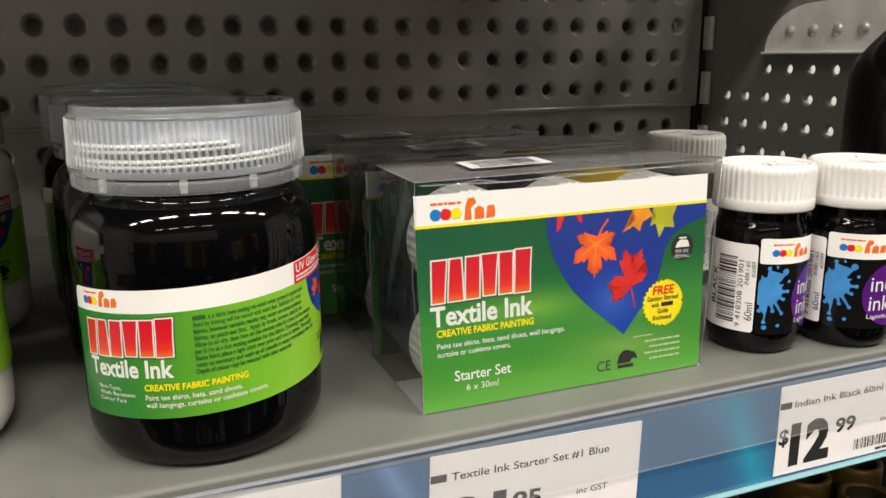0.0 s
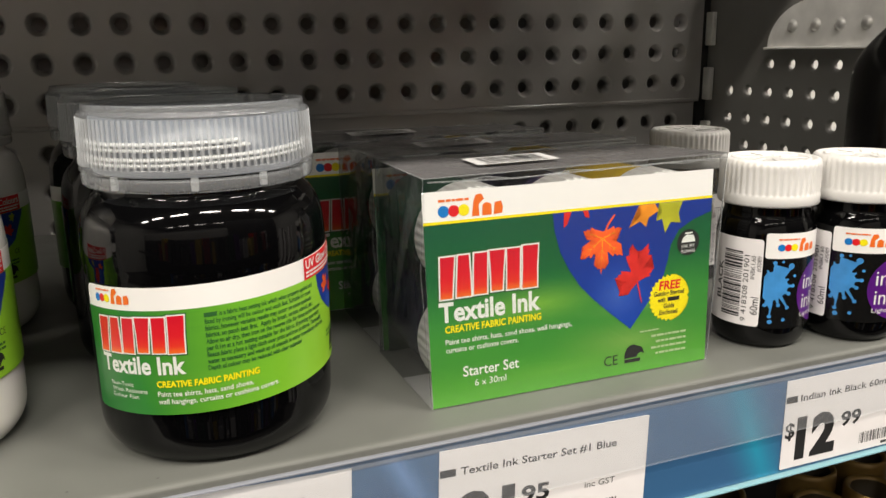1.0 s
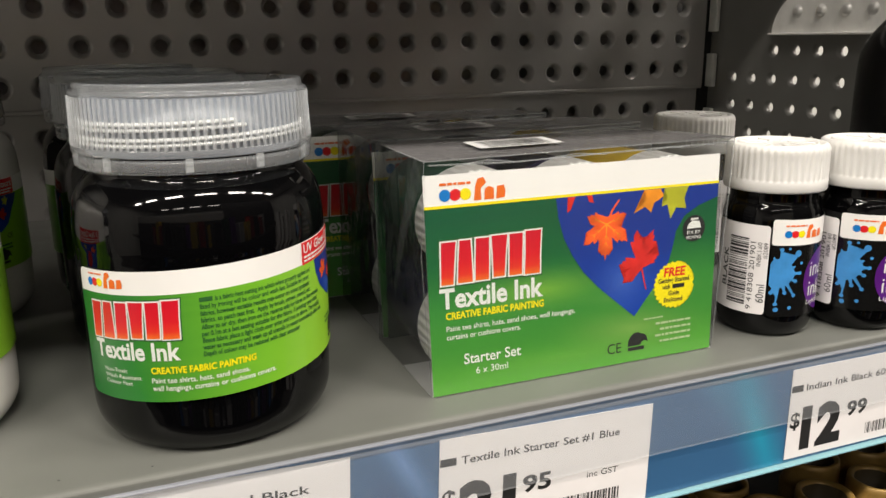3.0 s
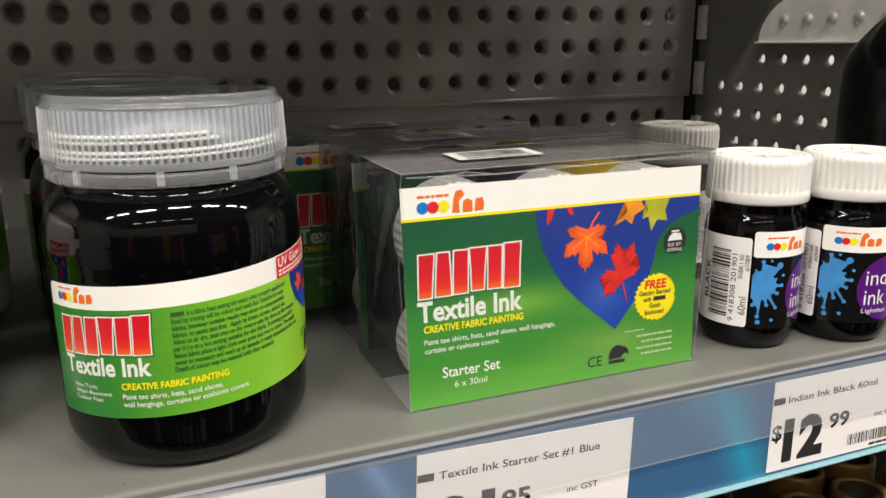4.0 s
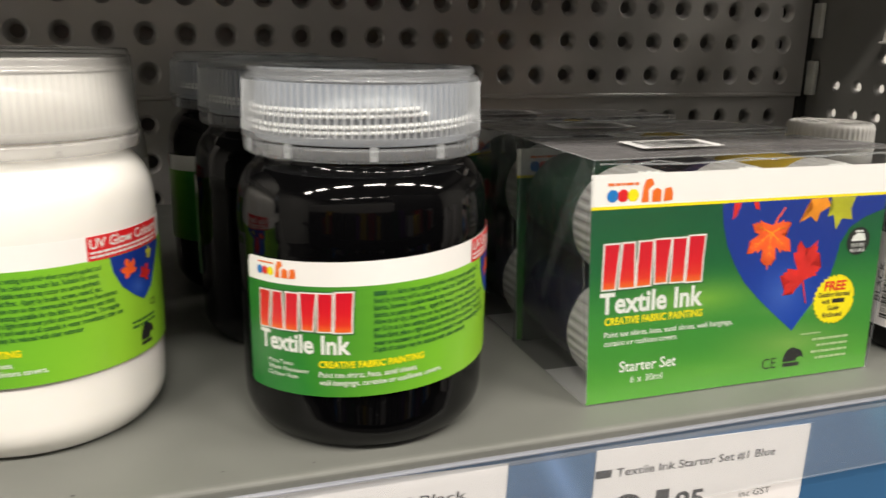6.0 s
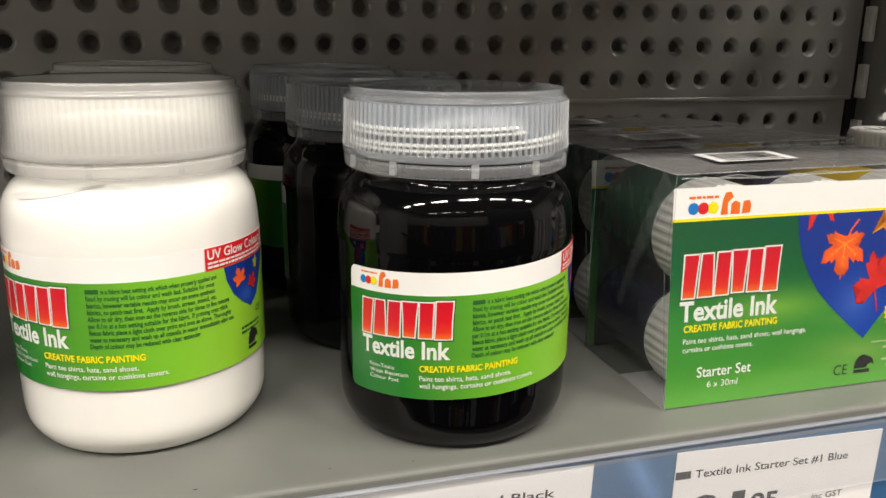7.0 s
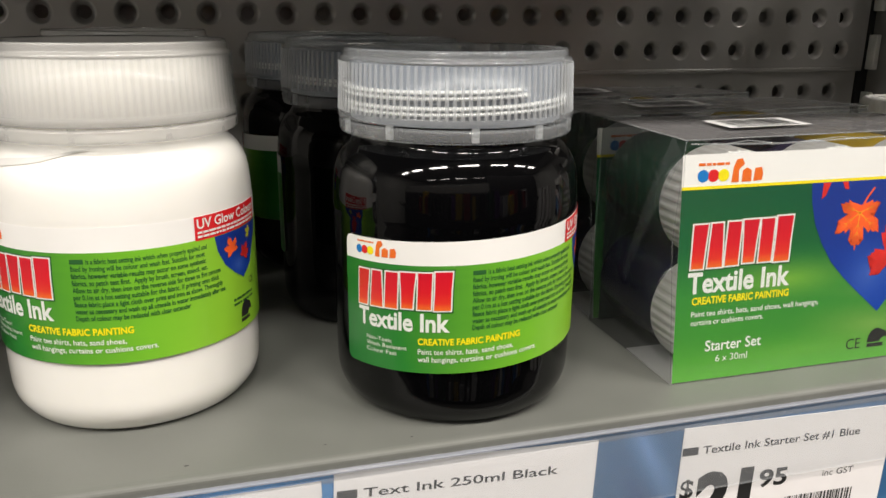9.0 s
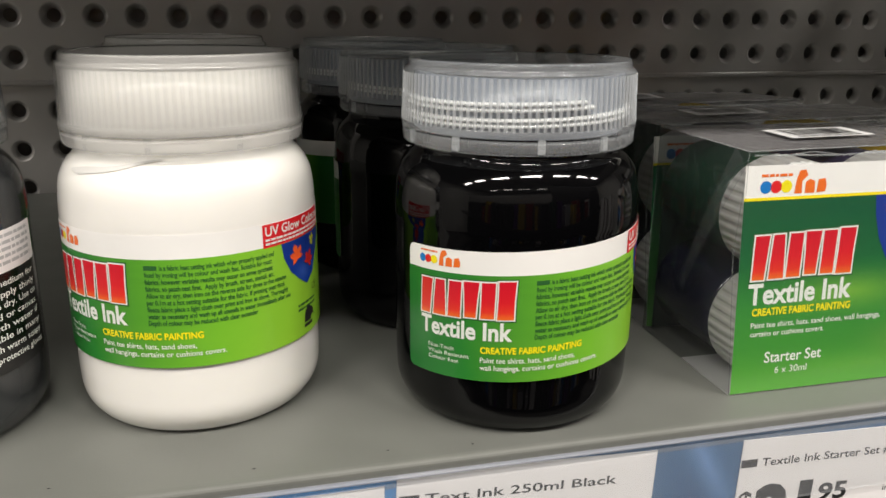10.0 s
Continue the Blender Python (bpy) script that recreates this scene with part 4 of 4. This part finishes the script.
def starter_box(label):
    b = empty("starter_set_box", label, "boxed ink set", "starter set boxes")
    W, D, H = 0.1090, 0.0560, 0.0722
    # printed front card, a little wider at its top
    on = Plane((0.0, 0.0, 0.0004), (1, 0, 0), (0, 0.045, 1), (0, -1, 0), 0.00007)
    old = on.at

    def flared(u, v, layer):
        return old(u + (u / 108 - 0.52) * v * 0.036, v, layer)

    on.at = flared
    card = sheet("front_card", on, 0, 108, 0, 70.6, 0, GLOSSWHITE, b, "glossy green and white printed card")
    sheet("green_field", on, 0, 108, 0.0, 60.6, 1, BOXGREEN, card, "green printed field with lime swirl")
    sheet("yellow_line", on, 0, 108, 60.3, 61.2, 2, INK_Y, card)
    cloth = [(44.4, 60.3), (45.2, 54.0), (47.2, 46.9), (50.5, 40.5), (54.6, 34.5), (60.0, 29.0), (66.0, 23.8), (75.0, 16.4), (80.0, 22.5), (84.5, 28.0), (88.0, 33.0), (89.8, 39.0), (91.0, 45.0), (94.2, 50.0), (100.0, 53.2), (107.8, 55.6), (107.9, 60.3)]
    flat_shape("dyed_cloth_print", on, [cloth], 2, CLOTH, card, "blue dyed cloth picture with maple leaves")
    flat_shape("leaf_print", on, [leaf_pts(63.2, 50.0, 12.4, 178)], 3, LEAF_O, card, "orange maple leaf")
    flat_shape("leaf_vein", on, leaf_veins(63.2, 50.0, 12.4, 178), 4, LEAF_A, card)
    flat_shape("leaf_stalk", on, [[(63.0, 50.4), (63.8, 50.2), (65.6, 54.4), (68.2, 57.8), (67.6, 58.0), (65.0, 54.8)]], 4, LEAF_O, card)
    spread = ((65, 1.0), (98, 0.95), (14, 0.64), (180, 0.7), (223, 0.78))
    flat_shape("leaf_print", on, [leaf_pts(76.8, 35.4, 12.2, 0, spread)], 3, LEAF_R, card, "red maple leaf")
    flat_shape("leaf_stalk", on, [[(76.6, 35.0), (77.3, 34.8), (79.6, 25.4), (79.1, 25.6)]], 4, LEAF_R, card)
    flat_shape("leaf_print", on, [[(73.6, 52.6), (78.0, 54.5), (80.5, 52.4), (81.6, 55.6), (85.6, 57.6), (84.0, 60.2), (77.5, 60.2), (79.0, 57.2)]], 3, LEAF_A, card, "amber maple leaf")
    flat_shape("leaf_print", on, [[(84.6, 54.0), (87.0, 54.6), (88.4, 49.4), (90.6, 53.2), (94.8, 52.6), (93.8, 56.2), (95.4, 60.2), (85.6, 60.2), (87.0, 57.0)]], 3, LEAF_Y, card, "olive maple leaf")
    flat_shape("leaf_print", on, [[(48.4, 55.0), (49.8, 56.2), (51.4, 60.2), (48.6, 60.2)], [(55.6, 60.2), (56.6, 58.0), (58.2, 57.6), (57.6, 60.2)]], 3, LEAF_R, card)
    dot_logo(on, 5.0, 64.2, 5.6, 1, card)
    bars(on, "fine_print", 5.2, 15.8, 67.2, 0.8, 1, INK_O, card, seed=30)
    block_logo(on, 4.0, 38.4, 36.2, 50.4, 2, card)
    lettering(on, "Textile Ink", 3.6, 39.6, 28.6, 6.2, 2, INK_W, card, bold=0.028)
    lettering(on, "CREATIVE FABRIC PAINTING", 5.4, 39.8, 24.9, 2.2, 2, INK_Y, card, bold=0.03)
    lettering(on, "Paint tee shirts, hats, sand shoes, wall hangings,", 5.4, 51.4, 21.0, 1.7, 2, INK_W, card, bold=0.01)
    lettering(on, "curtains or cushions covers.", 5.4, 31.2, 18.2, 1.7, 2, INK_W, card, bold=0.01)
    lettering(on, "Starter Set", 11.0, 31.2, 9.4, 3.4, 2, INK_W, card, bold=0.012)
    lettering(on, "6 x 30ml", 15.0, 26.4, 5.6, 2.2, 2, INK_W, card)
    flat_shape("iron_badge", on, [ring_pts(98.4, 45.2, 4.7, 32)], 3, INK_K, card, "round black ironing badge")
    flat_shape("iron_mark", on, [[(95.4, 45.2), (101.4, 45.2), (100.6, 47.6), (97.6, 48.0), (96.0, 46.8)], [(96.6, 48.2), (100.0, 48.2), (100.0, 48.8), (97.0, 48.8)]], 4, INK_W, card)
    lettering(on, "FIX BY", 95.6, 101.2, 43.2, 1.2, 4, INK_W, card)
    lettering(on, "IRONING", 95.4, 101.4, 41.4, 1.2, 4, INK_W, card)
    star = []
    for i in range(56):
        r = 8.6 if i % 2 else 7.8
        star.append((91.0 + r * math.cos(2 * math.pi * i / 56), 25.8 + r * math.sin(2 * math.pi * i / 56)))
    flat_shape("star_badge", on, [star], 3, INK_Y, card, "yellow toothed badge")
    lettering(on, "FREE", 86.6, 95.4, 29.0, 3.0, 4, INK_R, card, bold=0.03, lean=0.1)
    for i, (w, a, c) in enumerate((("Getting Started", 84.4, 97.4), ("with", 86.2, 89.4), ("Guide", 88.8, 93.4), ("Enclosed", 87.0, 94.8))):
        lettering(on, w, a, c, 26.8 - 2.35 * i, 1.6, 4, INK_K, card, bold=0.02)
    flat_shape("name_bar", on, [[(90.4, 24.5), (95.4, 24.5), (95.4, 26.0), (90.4, 26.0)]], 4, INK_K, card)
    lettering(on, "CE", 64.4, 70.0, 4.0, 3.6, 2, INK_K, card)
    flat_shape("badge", on, [bird_pts(72.6, 5.6, 8.4, 4.8)], 2, INK_K, card, "small black emblem")
    flat_shape("badge_bar", on, [[(72.8, 3.9), (79.4, 3.9), (79.4, 5.2), (72.8, 5.2)]], 2, INK_K, card)
    for i in range(4):
        bars(on, "fine_print", 84.0 + 2 * (i % 2), 99.0, 12.0 - 2.2 * i, 0.8, 2, INK_PALE, card, seed=40 + i)
    bars(on, "fine_print", 79.0, 87.0, 14.4, 0.5, 2, INK_PALE, card, seed=46)
    # bottom flap, and an added near-black sheet painting the shade behind the pots
    part("bottom_card", box_bm(-0.0002, W, 0.0004, 0.0285, 0.0, 0.0004), FLAP, b, "grey reverse of the folded card")
    part("pot_gap_sheet", box_bm(0.0030, W - 0.002, D - 0.0012, D - 0.0006, 0.0006, 0.0590), POT_GAP_SHADE, b, "added near-black sheet for the shade between the pots")
    # six lying pots
    mats = (POT_B, POT_R, POT_K, POT_G, POT_V, POT_Y)
    for k in range(6):
        paint_pot(0.0190 + 0.0355 * (k % 3), 0.0022 + 0.0004 * (k // 3), 0.0182 + 0.0354 * (k // 3), mats[k], b)
    # clear sleeve: sides, top and back
    x0, x1, h = -0.0008, 0.1165, 0.0752
    top = [(x0, 0.0030, h), (x1 - 0.002, 0.0025, h + 0.0012), (x1 + 0.001, D + 0.002, h - 0.0015), (x0 + 0.001, D, h)]
    low = [(-0.0004, 0.0, 0.0003), (0.1088, 0.0, 0.0003), (0.1088, D, 0.0003), (-0.0004, D, 0.0003)]
    mesh_object("sleeve_side", [top[0], top[3], low[3], low[0]], [(0, 1, 2, 3)], FILM, b, "creased clear plastic side of the sleeve, tinted dark for the shade inside")
    mesh_object("sleeve_side", [top[2], top[1], low[1], low[2]], [(0, 1, 2, 3)], FILM, b, "creased clear plastic side of the sleeve, tinted dark for the shade inside")
    mesh_object("sleeve_back", top[2:] + low[2:], [(0, 1, 3, 2)], BACKFILM, b, "clear plastic back of the sleeve")
    mesh_object("sleeve_top", top, [(0, 1, 2, 3)], TOPFILM, b, "wrinkled hazy top of the sleeve")
    loop = [top[0], top[1], top[2], top[3], top[0]]
    rod("sleeve_fold", loop, 0.00024, CREASE, b)
    rod("sleeve_fold", [top[0], (x0 - 0.001, 0.004, 0.045), low[0]], 0.0001, CREASE, b)
    rod("sleeve_fold", [top[3], low[3]], 0.00012, CREASE, b)
    rod("sleeve_fold", [top[1], (0.1125, 0.002, 0.04), low[1]], 0.0002, CREASE, b)
    front = [(-0.0016, 0.0026, 0.0715), (0.1102, 0.0026, 0.0715), (0.1084, -0.0007, 0.0004), (-0.0006, -0.0007, 0.0004)]
    mesh_object("sleeve_front", front + [top[0], top[1]], [(0, 1, 2, 3), (4, 5, 1, 0)], GLAZE, b, "clear glossy sleeve over the card")
    rod("sleeve_fold", [(0.0005, 0.0022, 0.0742), (0.030, 0.0020, 0.0735), (0.060, 0.0018, 0.0742), (0.1140, 0.0020, 0.0750)], 0.0003, CREASE, b)
    # soft diagonal folds where the side film is drawn in behind the card
    for y0, y1, z1, wide in ((0.005, 0.030, 0.026, 0.0058),):
        band = []
        for k in range(7):
            q = k / 6
            y, z = y0 + (y1 - y0) * q, 0.0735 + (z1 - 0.0735) * q
            half = wide * (1 - 0.6 * q) * 0.5
            band += [(x0 - 0.0012 - 0.0012 * math.sin(3 * q), y - half, z - half), (x0 - 0.0012 - 0.0012 * math.sin(3 * q), y + half, z + half)]
        mesh_object("sleeve_fold", band, [(2 * k, 2 * k + 1, 2 * k + 3, 2 * k + 2) for k in range(6)], FOLD, b, "hazy diagonal fold", True)
    for sx, sl in ((0.012, 0.016), (0.041, 0.022), (0.078, 0.018), (0.097, 0.012)):
        rod("sleeve_fold", [(sx, 0.0024, 0.0738), (sx + sl * 0.5, 0.0030, 0.0746), (sx + sl, 0.0026, 0.0737)], 0.0002, CREASE, b)
    # barcode sticker on the top; grey card colour dims its white for weaker light
    st = Plane((0.0250, 0.0190, h + 0.0007), Vector((0.98, 0.06, 0)), Vector((0.06, 0.98, 0.0)), (0, 0, 1), 0.00006)
    s = sheet("barcode_sticker", st, 0, 33, 0, 18, 0, FLAP, b, "white barcode sticker, greyed for the weaker light on it")
    barcode(st, 4, 29, 4.5, 16, 1, INK_K, s)
    bars(st, "code_bar", 4, 29, 1.6, 1.6, 1, INK_K, s, seed=50)
    return b


set_box = starter_box("clear sleeve ink starter set with green printed card front")
set_box.matrix_basis = pose(0.0, 0.0, 0)
copy_thing(set_box, pose(0.0016, 0.0570, 0, 0, 0, 0.4))
copy_thing(set_box, pose(-0.0118, 0.1145, 0, 0, 0, -0.4))

# ---------------------------------------------------------------- small ink bottles
INK_RAD = 0.0176


def ink_bottle():
    b = empty("ink_bottle", "small black indian ink bottle with white ribbed cap", "ink bottle", "small ink bottles")
    turned("body", rounded([(0.0, 0.0012, 0), (0.0125, 0.0012, 0.0008), (0.0140, 0.0, 0.001), (0.0165, 0.0026, 0.003), (INK_RAD, 0.0080, 0.003), (INK_RAD, 0.0440, 0.004), (0.0166, 0.0490, 0.003), (0.0154, 0.0512, 0.001), (0.0152, 0.0580, 0)], 5), INKBLACK, b, n=72)
    cap = turned("cap", [(0.0160, 0.0553), (0.0178, 0.0553), (0.0181, 0.0559), (0.0181, 0.0590), (0.0179, 0.0596), (0.0177, 0.0602), (0.0176, 0.0690), (0.0177, 0.0700), (0.0174, 0.0715), (0.0166, 0.0722), (0.0155, 0.0722), (0.0152, 0.0717), (0.0, 0.0717)], CAPWHITE, b,
                 "white ribbed screw cap", n=288, rib=lambda i, k: (0.00028 if i % 6 < 3 else -0.0001) if 5 <= k <= 7 else 0.0, smooth=True)
    for a in range(0, 360, 40):
        bm = box_bm(0.0045, 0.0125, -0.0006, 0.0006, 0.0716, 0.0721, 0.0002)
        bmesh.ops.transform(bm, matrix=Matrix.Rotation(radians(a), 4, "Z"), verts=bm.verts)
        part("cap_rib", bm, CAPWHITE, cap)
    turned("cap_ring", [(0.0128, 0.0716), (0.0130, 0.0721), (0.0140, 0.0721), (0.0142, 0.0716)], CAPWHITE, cap, n=48)
    # narrow code sticker
    on = Round(INK_RAD, 0.0, 0.0)
    mm = radians(1) * INK_RAD * 1000
    s0 = -208 * mm
    st = sheet("code_sticker", on, s0, -133 * mm, 9.4, 43.4, 1, PAPER, b, "white code sticker", corner=1.2)
    lettering(on, "BLACK", 18, 33, s0 + 7.6, 2.4, 2, INK_K, st, bold=0.02, turn=90)
    barcode(on, 12.5, 39.5, s0 + 8.3, s0 + 16.0, 2, INK_K, st, upright=True, seed=7)
    lettering(on, "9 418308 201901", 11, 37, s0 + 18.4, 1.8, 2, INK_K, st, turn=90)
    lettering(on, "60ml", 14, 21, s0 + 22.4, 2.6, 2, INK_K, st, turn=90)
    lettering(on, "INBK1.60", 28, 37, s0 + 20.6, 1.5, 2, INK_K, st, turn=90)
    lettering(on, "#2089", 31, 37, s0 + 22.6, 1.4, 2, INK_K, st, turn=90)
    # main label, black with a white head
    m0, m1 = -131 * mm, 20 * mm
    main = sheet("label", on, m0, m1, 9.0, 46.0, 2, BOTTLEBLACK, b, "black label with white head and blue splash", corner=1.2)
    sheet("label_head", on, m0, m1, 36.4, 46.0, 3, GLOSSWHITE, main, "white head band", corner=1.0)
    dot_logo(on, m0 + 4.0, 40.6, 4.0, 4, main)
    bars(on, "fine_print", m0 + 4.2, m0 + 12, 43.4, 0.6, 4, INK_O, main, seed=60)
    c = (m0 + 3.8, 25.8)
    arms = [(0.0, 8.0), (0.42, 6.2), (0.80, 9.2), (1.22, 6.0), (1.60, 8.6), (2.05, 6.4), (2.6, 7.0), (3.2, 5.6), (3.8, 7.2), (4.30, 7.8), (4.62, 11.2), (5.02, 7.4), (5.36, 10.0), (5.86, 7.0)]
    pts = []
    for i in range(300):
        a = 2 * math.pi * i / 300
        r = 4.9
        for at, reach in arms:
            d = abs((a - at + math.pi) % (2 * math.pi) - math.pi)
            r = max(r, 4.4 + (reach - 4.4) * math.exp(-((d / (0.17 - 0.009 * reach)) ** 2)))
        pts.append((max(c[0] + 0.92 * r * math.cos(a), m0 + 0.2), c[1] + 1.1 * r * math.sin(a)))
    flat_shape("splash", on, [pts], 3, SPLASH, main, "blue ink splash with runs")
    for at, reach in arms:
        if reach > 6.6 and math.cos(at) > -0.55:
            flat_shape("splash_drop", on, [ring_pts(c[0] + 0.92 * (reach - 0.4) * math.cos(at), c[1] + 1.1 * (reach - 0.4) * math.sin(at), 0.75, 12)], 3.3, SPLASH, main)
    for du, dv, dr in ((9.6, 33.4, 1.2), (8.0, 12.6, 0.7), (3.2, 11.8, 0.9), (11.2, 29.6, 0.6), (6.4, 35.2, 0.5)):
        flat_shape("splash_drop", on, [ring_pts(m0 + du, dv, dr, 14)], 3, SPLASH, main)
    flat_shape("purple_disc", on, [ring_pts(m0 + 24.5, 22.6, 11.6, 40, 12.6)], 3, INK_P, main, "purple disc")
    lettering(on, "indian", m0 + 15.6, m0 + 33.0, 24.0, 5.8, 4, INK_W, main)
    lettering(on, "ink", m0 + 15.6, m0 + 24.0, 16.4, 5.8, 4, INK_W, main)
    lettering(on, "Lightfast", m0 + 15.2, m0 + 25.4, 13.2, 1.7, 4, INK_W, main)
    return b


ink = ink_bottle()
WIDE = Matrix.Diagonal((1.02, 1.02, 1.0, 1.0))
ink.matrix_basis = pose(0.1445, 0.0131, 0) @ WIDE
copy_thing(ink, pose(0.1824, 0.0040, 0, 0, 0, -32) @ WIDE)
copy_thing(ink, pose(0.1730, 0.0970, 0, 0, 0, 70) @ Matrix.Scale(1.03, 4))

# big black bottle deeper on the shelf
big = empty("black_bottle", "large plain black plastic bottle with rounded shoulder", "bottle")
turned("body", rounded([(0.0, 0.001, 0), (0.030, 0.0, 0.001), (0.0345, 0.004, 0.004), (0.035, 0.085, 0.012), (0.034, 0.105, 0.014), (0.020, 0.122, 0.010), (0.0125, 0.128, 0.003), (0.012, 0.146, 0)], 7), BOTTLEBLACK, big, n=72)
turned("cap", rounded([(0.0135, 0.136, 0), (0.0140, 0.136, 0.0004), (0.0136, 0.158, 0.0015), (0.0, 0.159, 0)], 3), BOTTLEBLACK, big, n=48)
big.matrix_basis = pose(0.3270, 0.0970, 0)

# ---------------------------------------------------------------- gold capped bottles on the shelf below


def gold_bottle(label, open_top):
    b = empty("gold_capped_bottle", label, "bottle", "gold capped bottles")
    turned("body", rounded([(0.0, -0.1305, 0), (0.0125, -0.1320, 0.002), (0.0130, -0.045, 0.004), (0.0100, -0.030, 0.002), (0.0095, -0.02, 0)], 4), BOTTLEBLACK, b, n=40)
    prof = [(0.0128, -0.034), (0.0134, -0.032), (0.0134, -0.0145), (0.0128, -0.0132), (0.0121, -0.0126), (0.0122, -0.0030), (0.0119, -0.0006), (0.0111, 0.0), (0.0098, -0.0005), (0.0093, -0.0016), (0.0090, -0.012), (0.0, -0.0128)]
    v, f = lathe(prof, 48, lambda i, k: 0.0002 * math.cos(6 * 2 * math.pi * i / 48) if 7 <= k <= 10 else 0.0)
    mesh_object("cap", v, f[: 48 * 9], GOLD, b, "gold stepped cap with a wide rim", True)
    mesh_object("cap_recess", v, f[48 * 9 :], GOLD_SHADE, b, "cap recess with its shade painted in", True)
    return b


# darker copy of the gold plastic, painting the shade inside the cap recess
GOLD_SHADE = material("gold_recess_shade", (0.05, 0.035, 0.015), rough=0.6, vary=0.1)
gb = gold_bottle("dark bottle with recessed gold plastic cap", True)
gb.matrix_basis = pose(0.1846, 0.0080, -0.0820)
for x, y, turn in ((0.1545, 0.0075, 20), (0.2156, 0.0085, 35), (0.2470, 0.0080, 10), (0.1500, 0.0340, 0), (0.2045, 0.0345, 15), (0.2370, 0.0340, 40), (0.1200, 0.0300, 25)):
    copy_thing(gb, pose(x, y, -0.0820, 0, 0, turn))
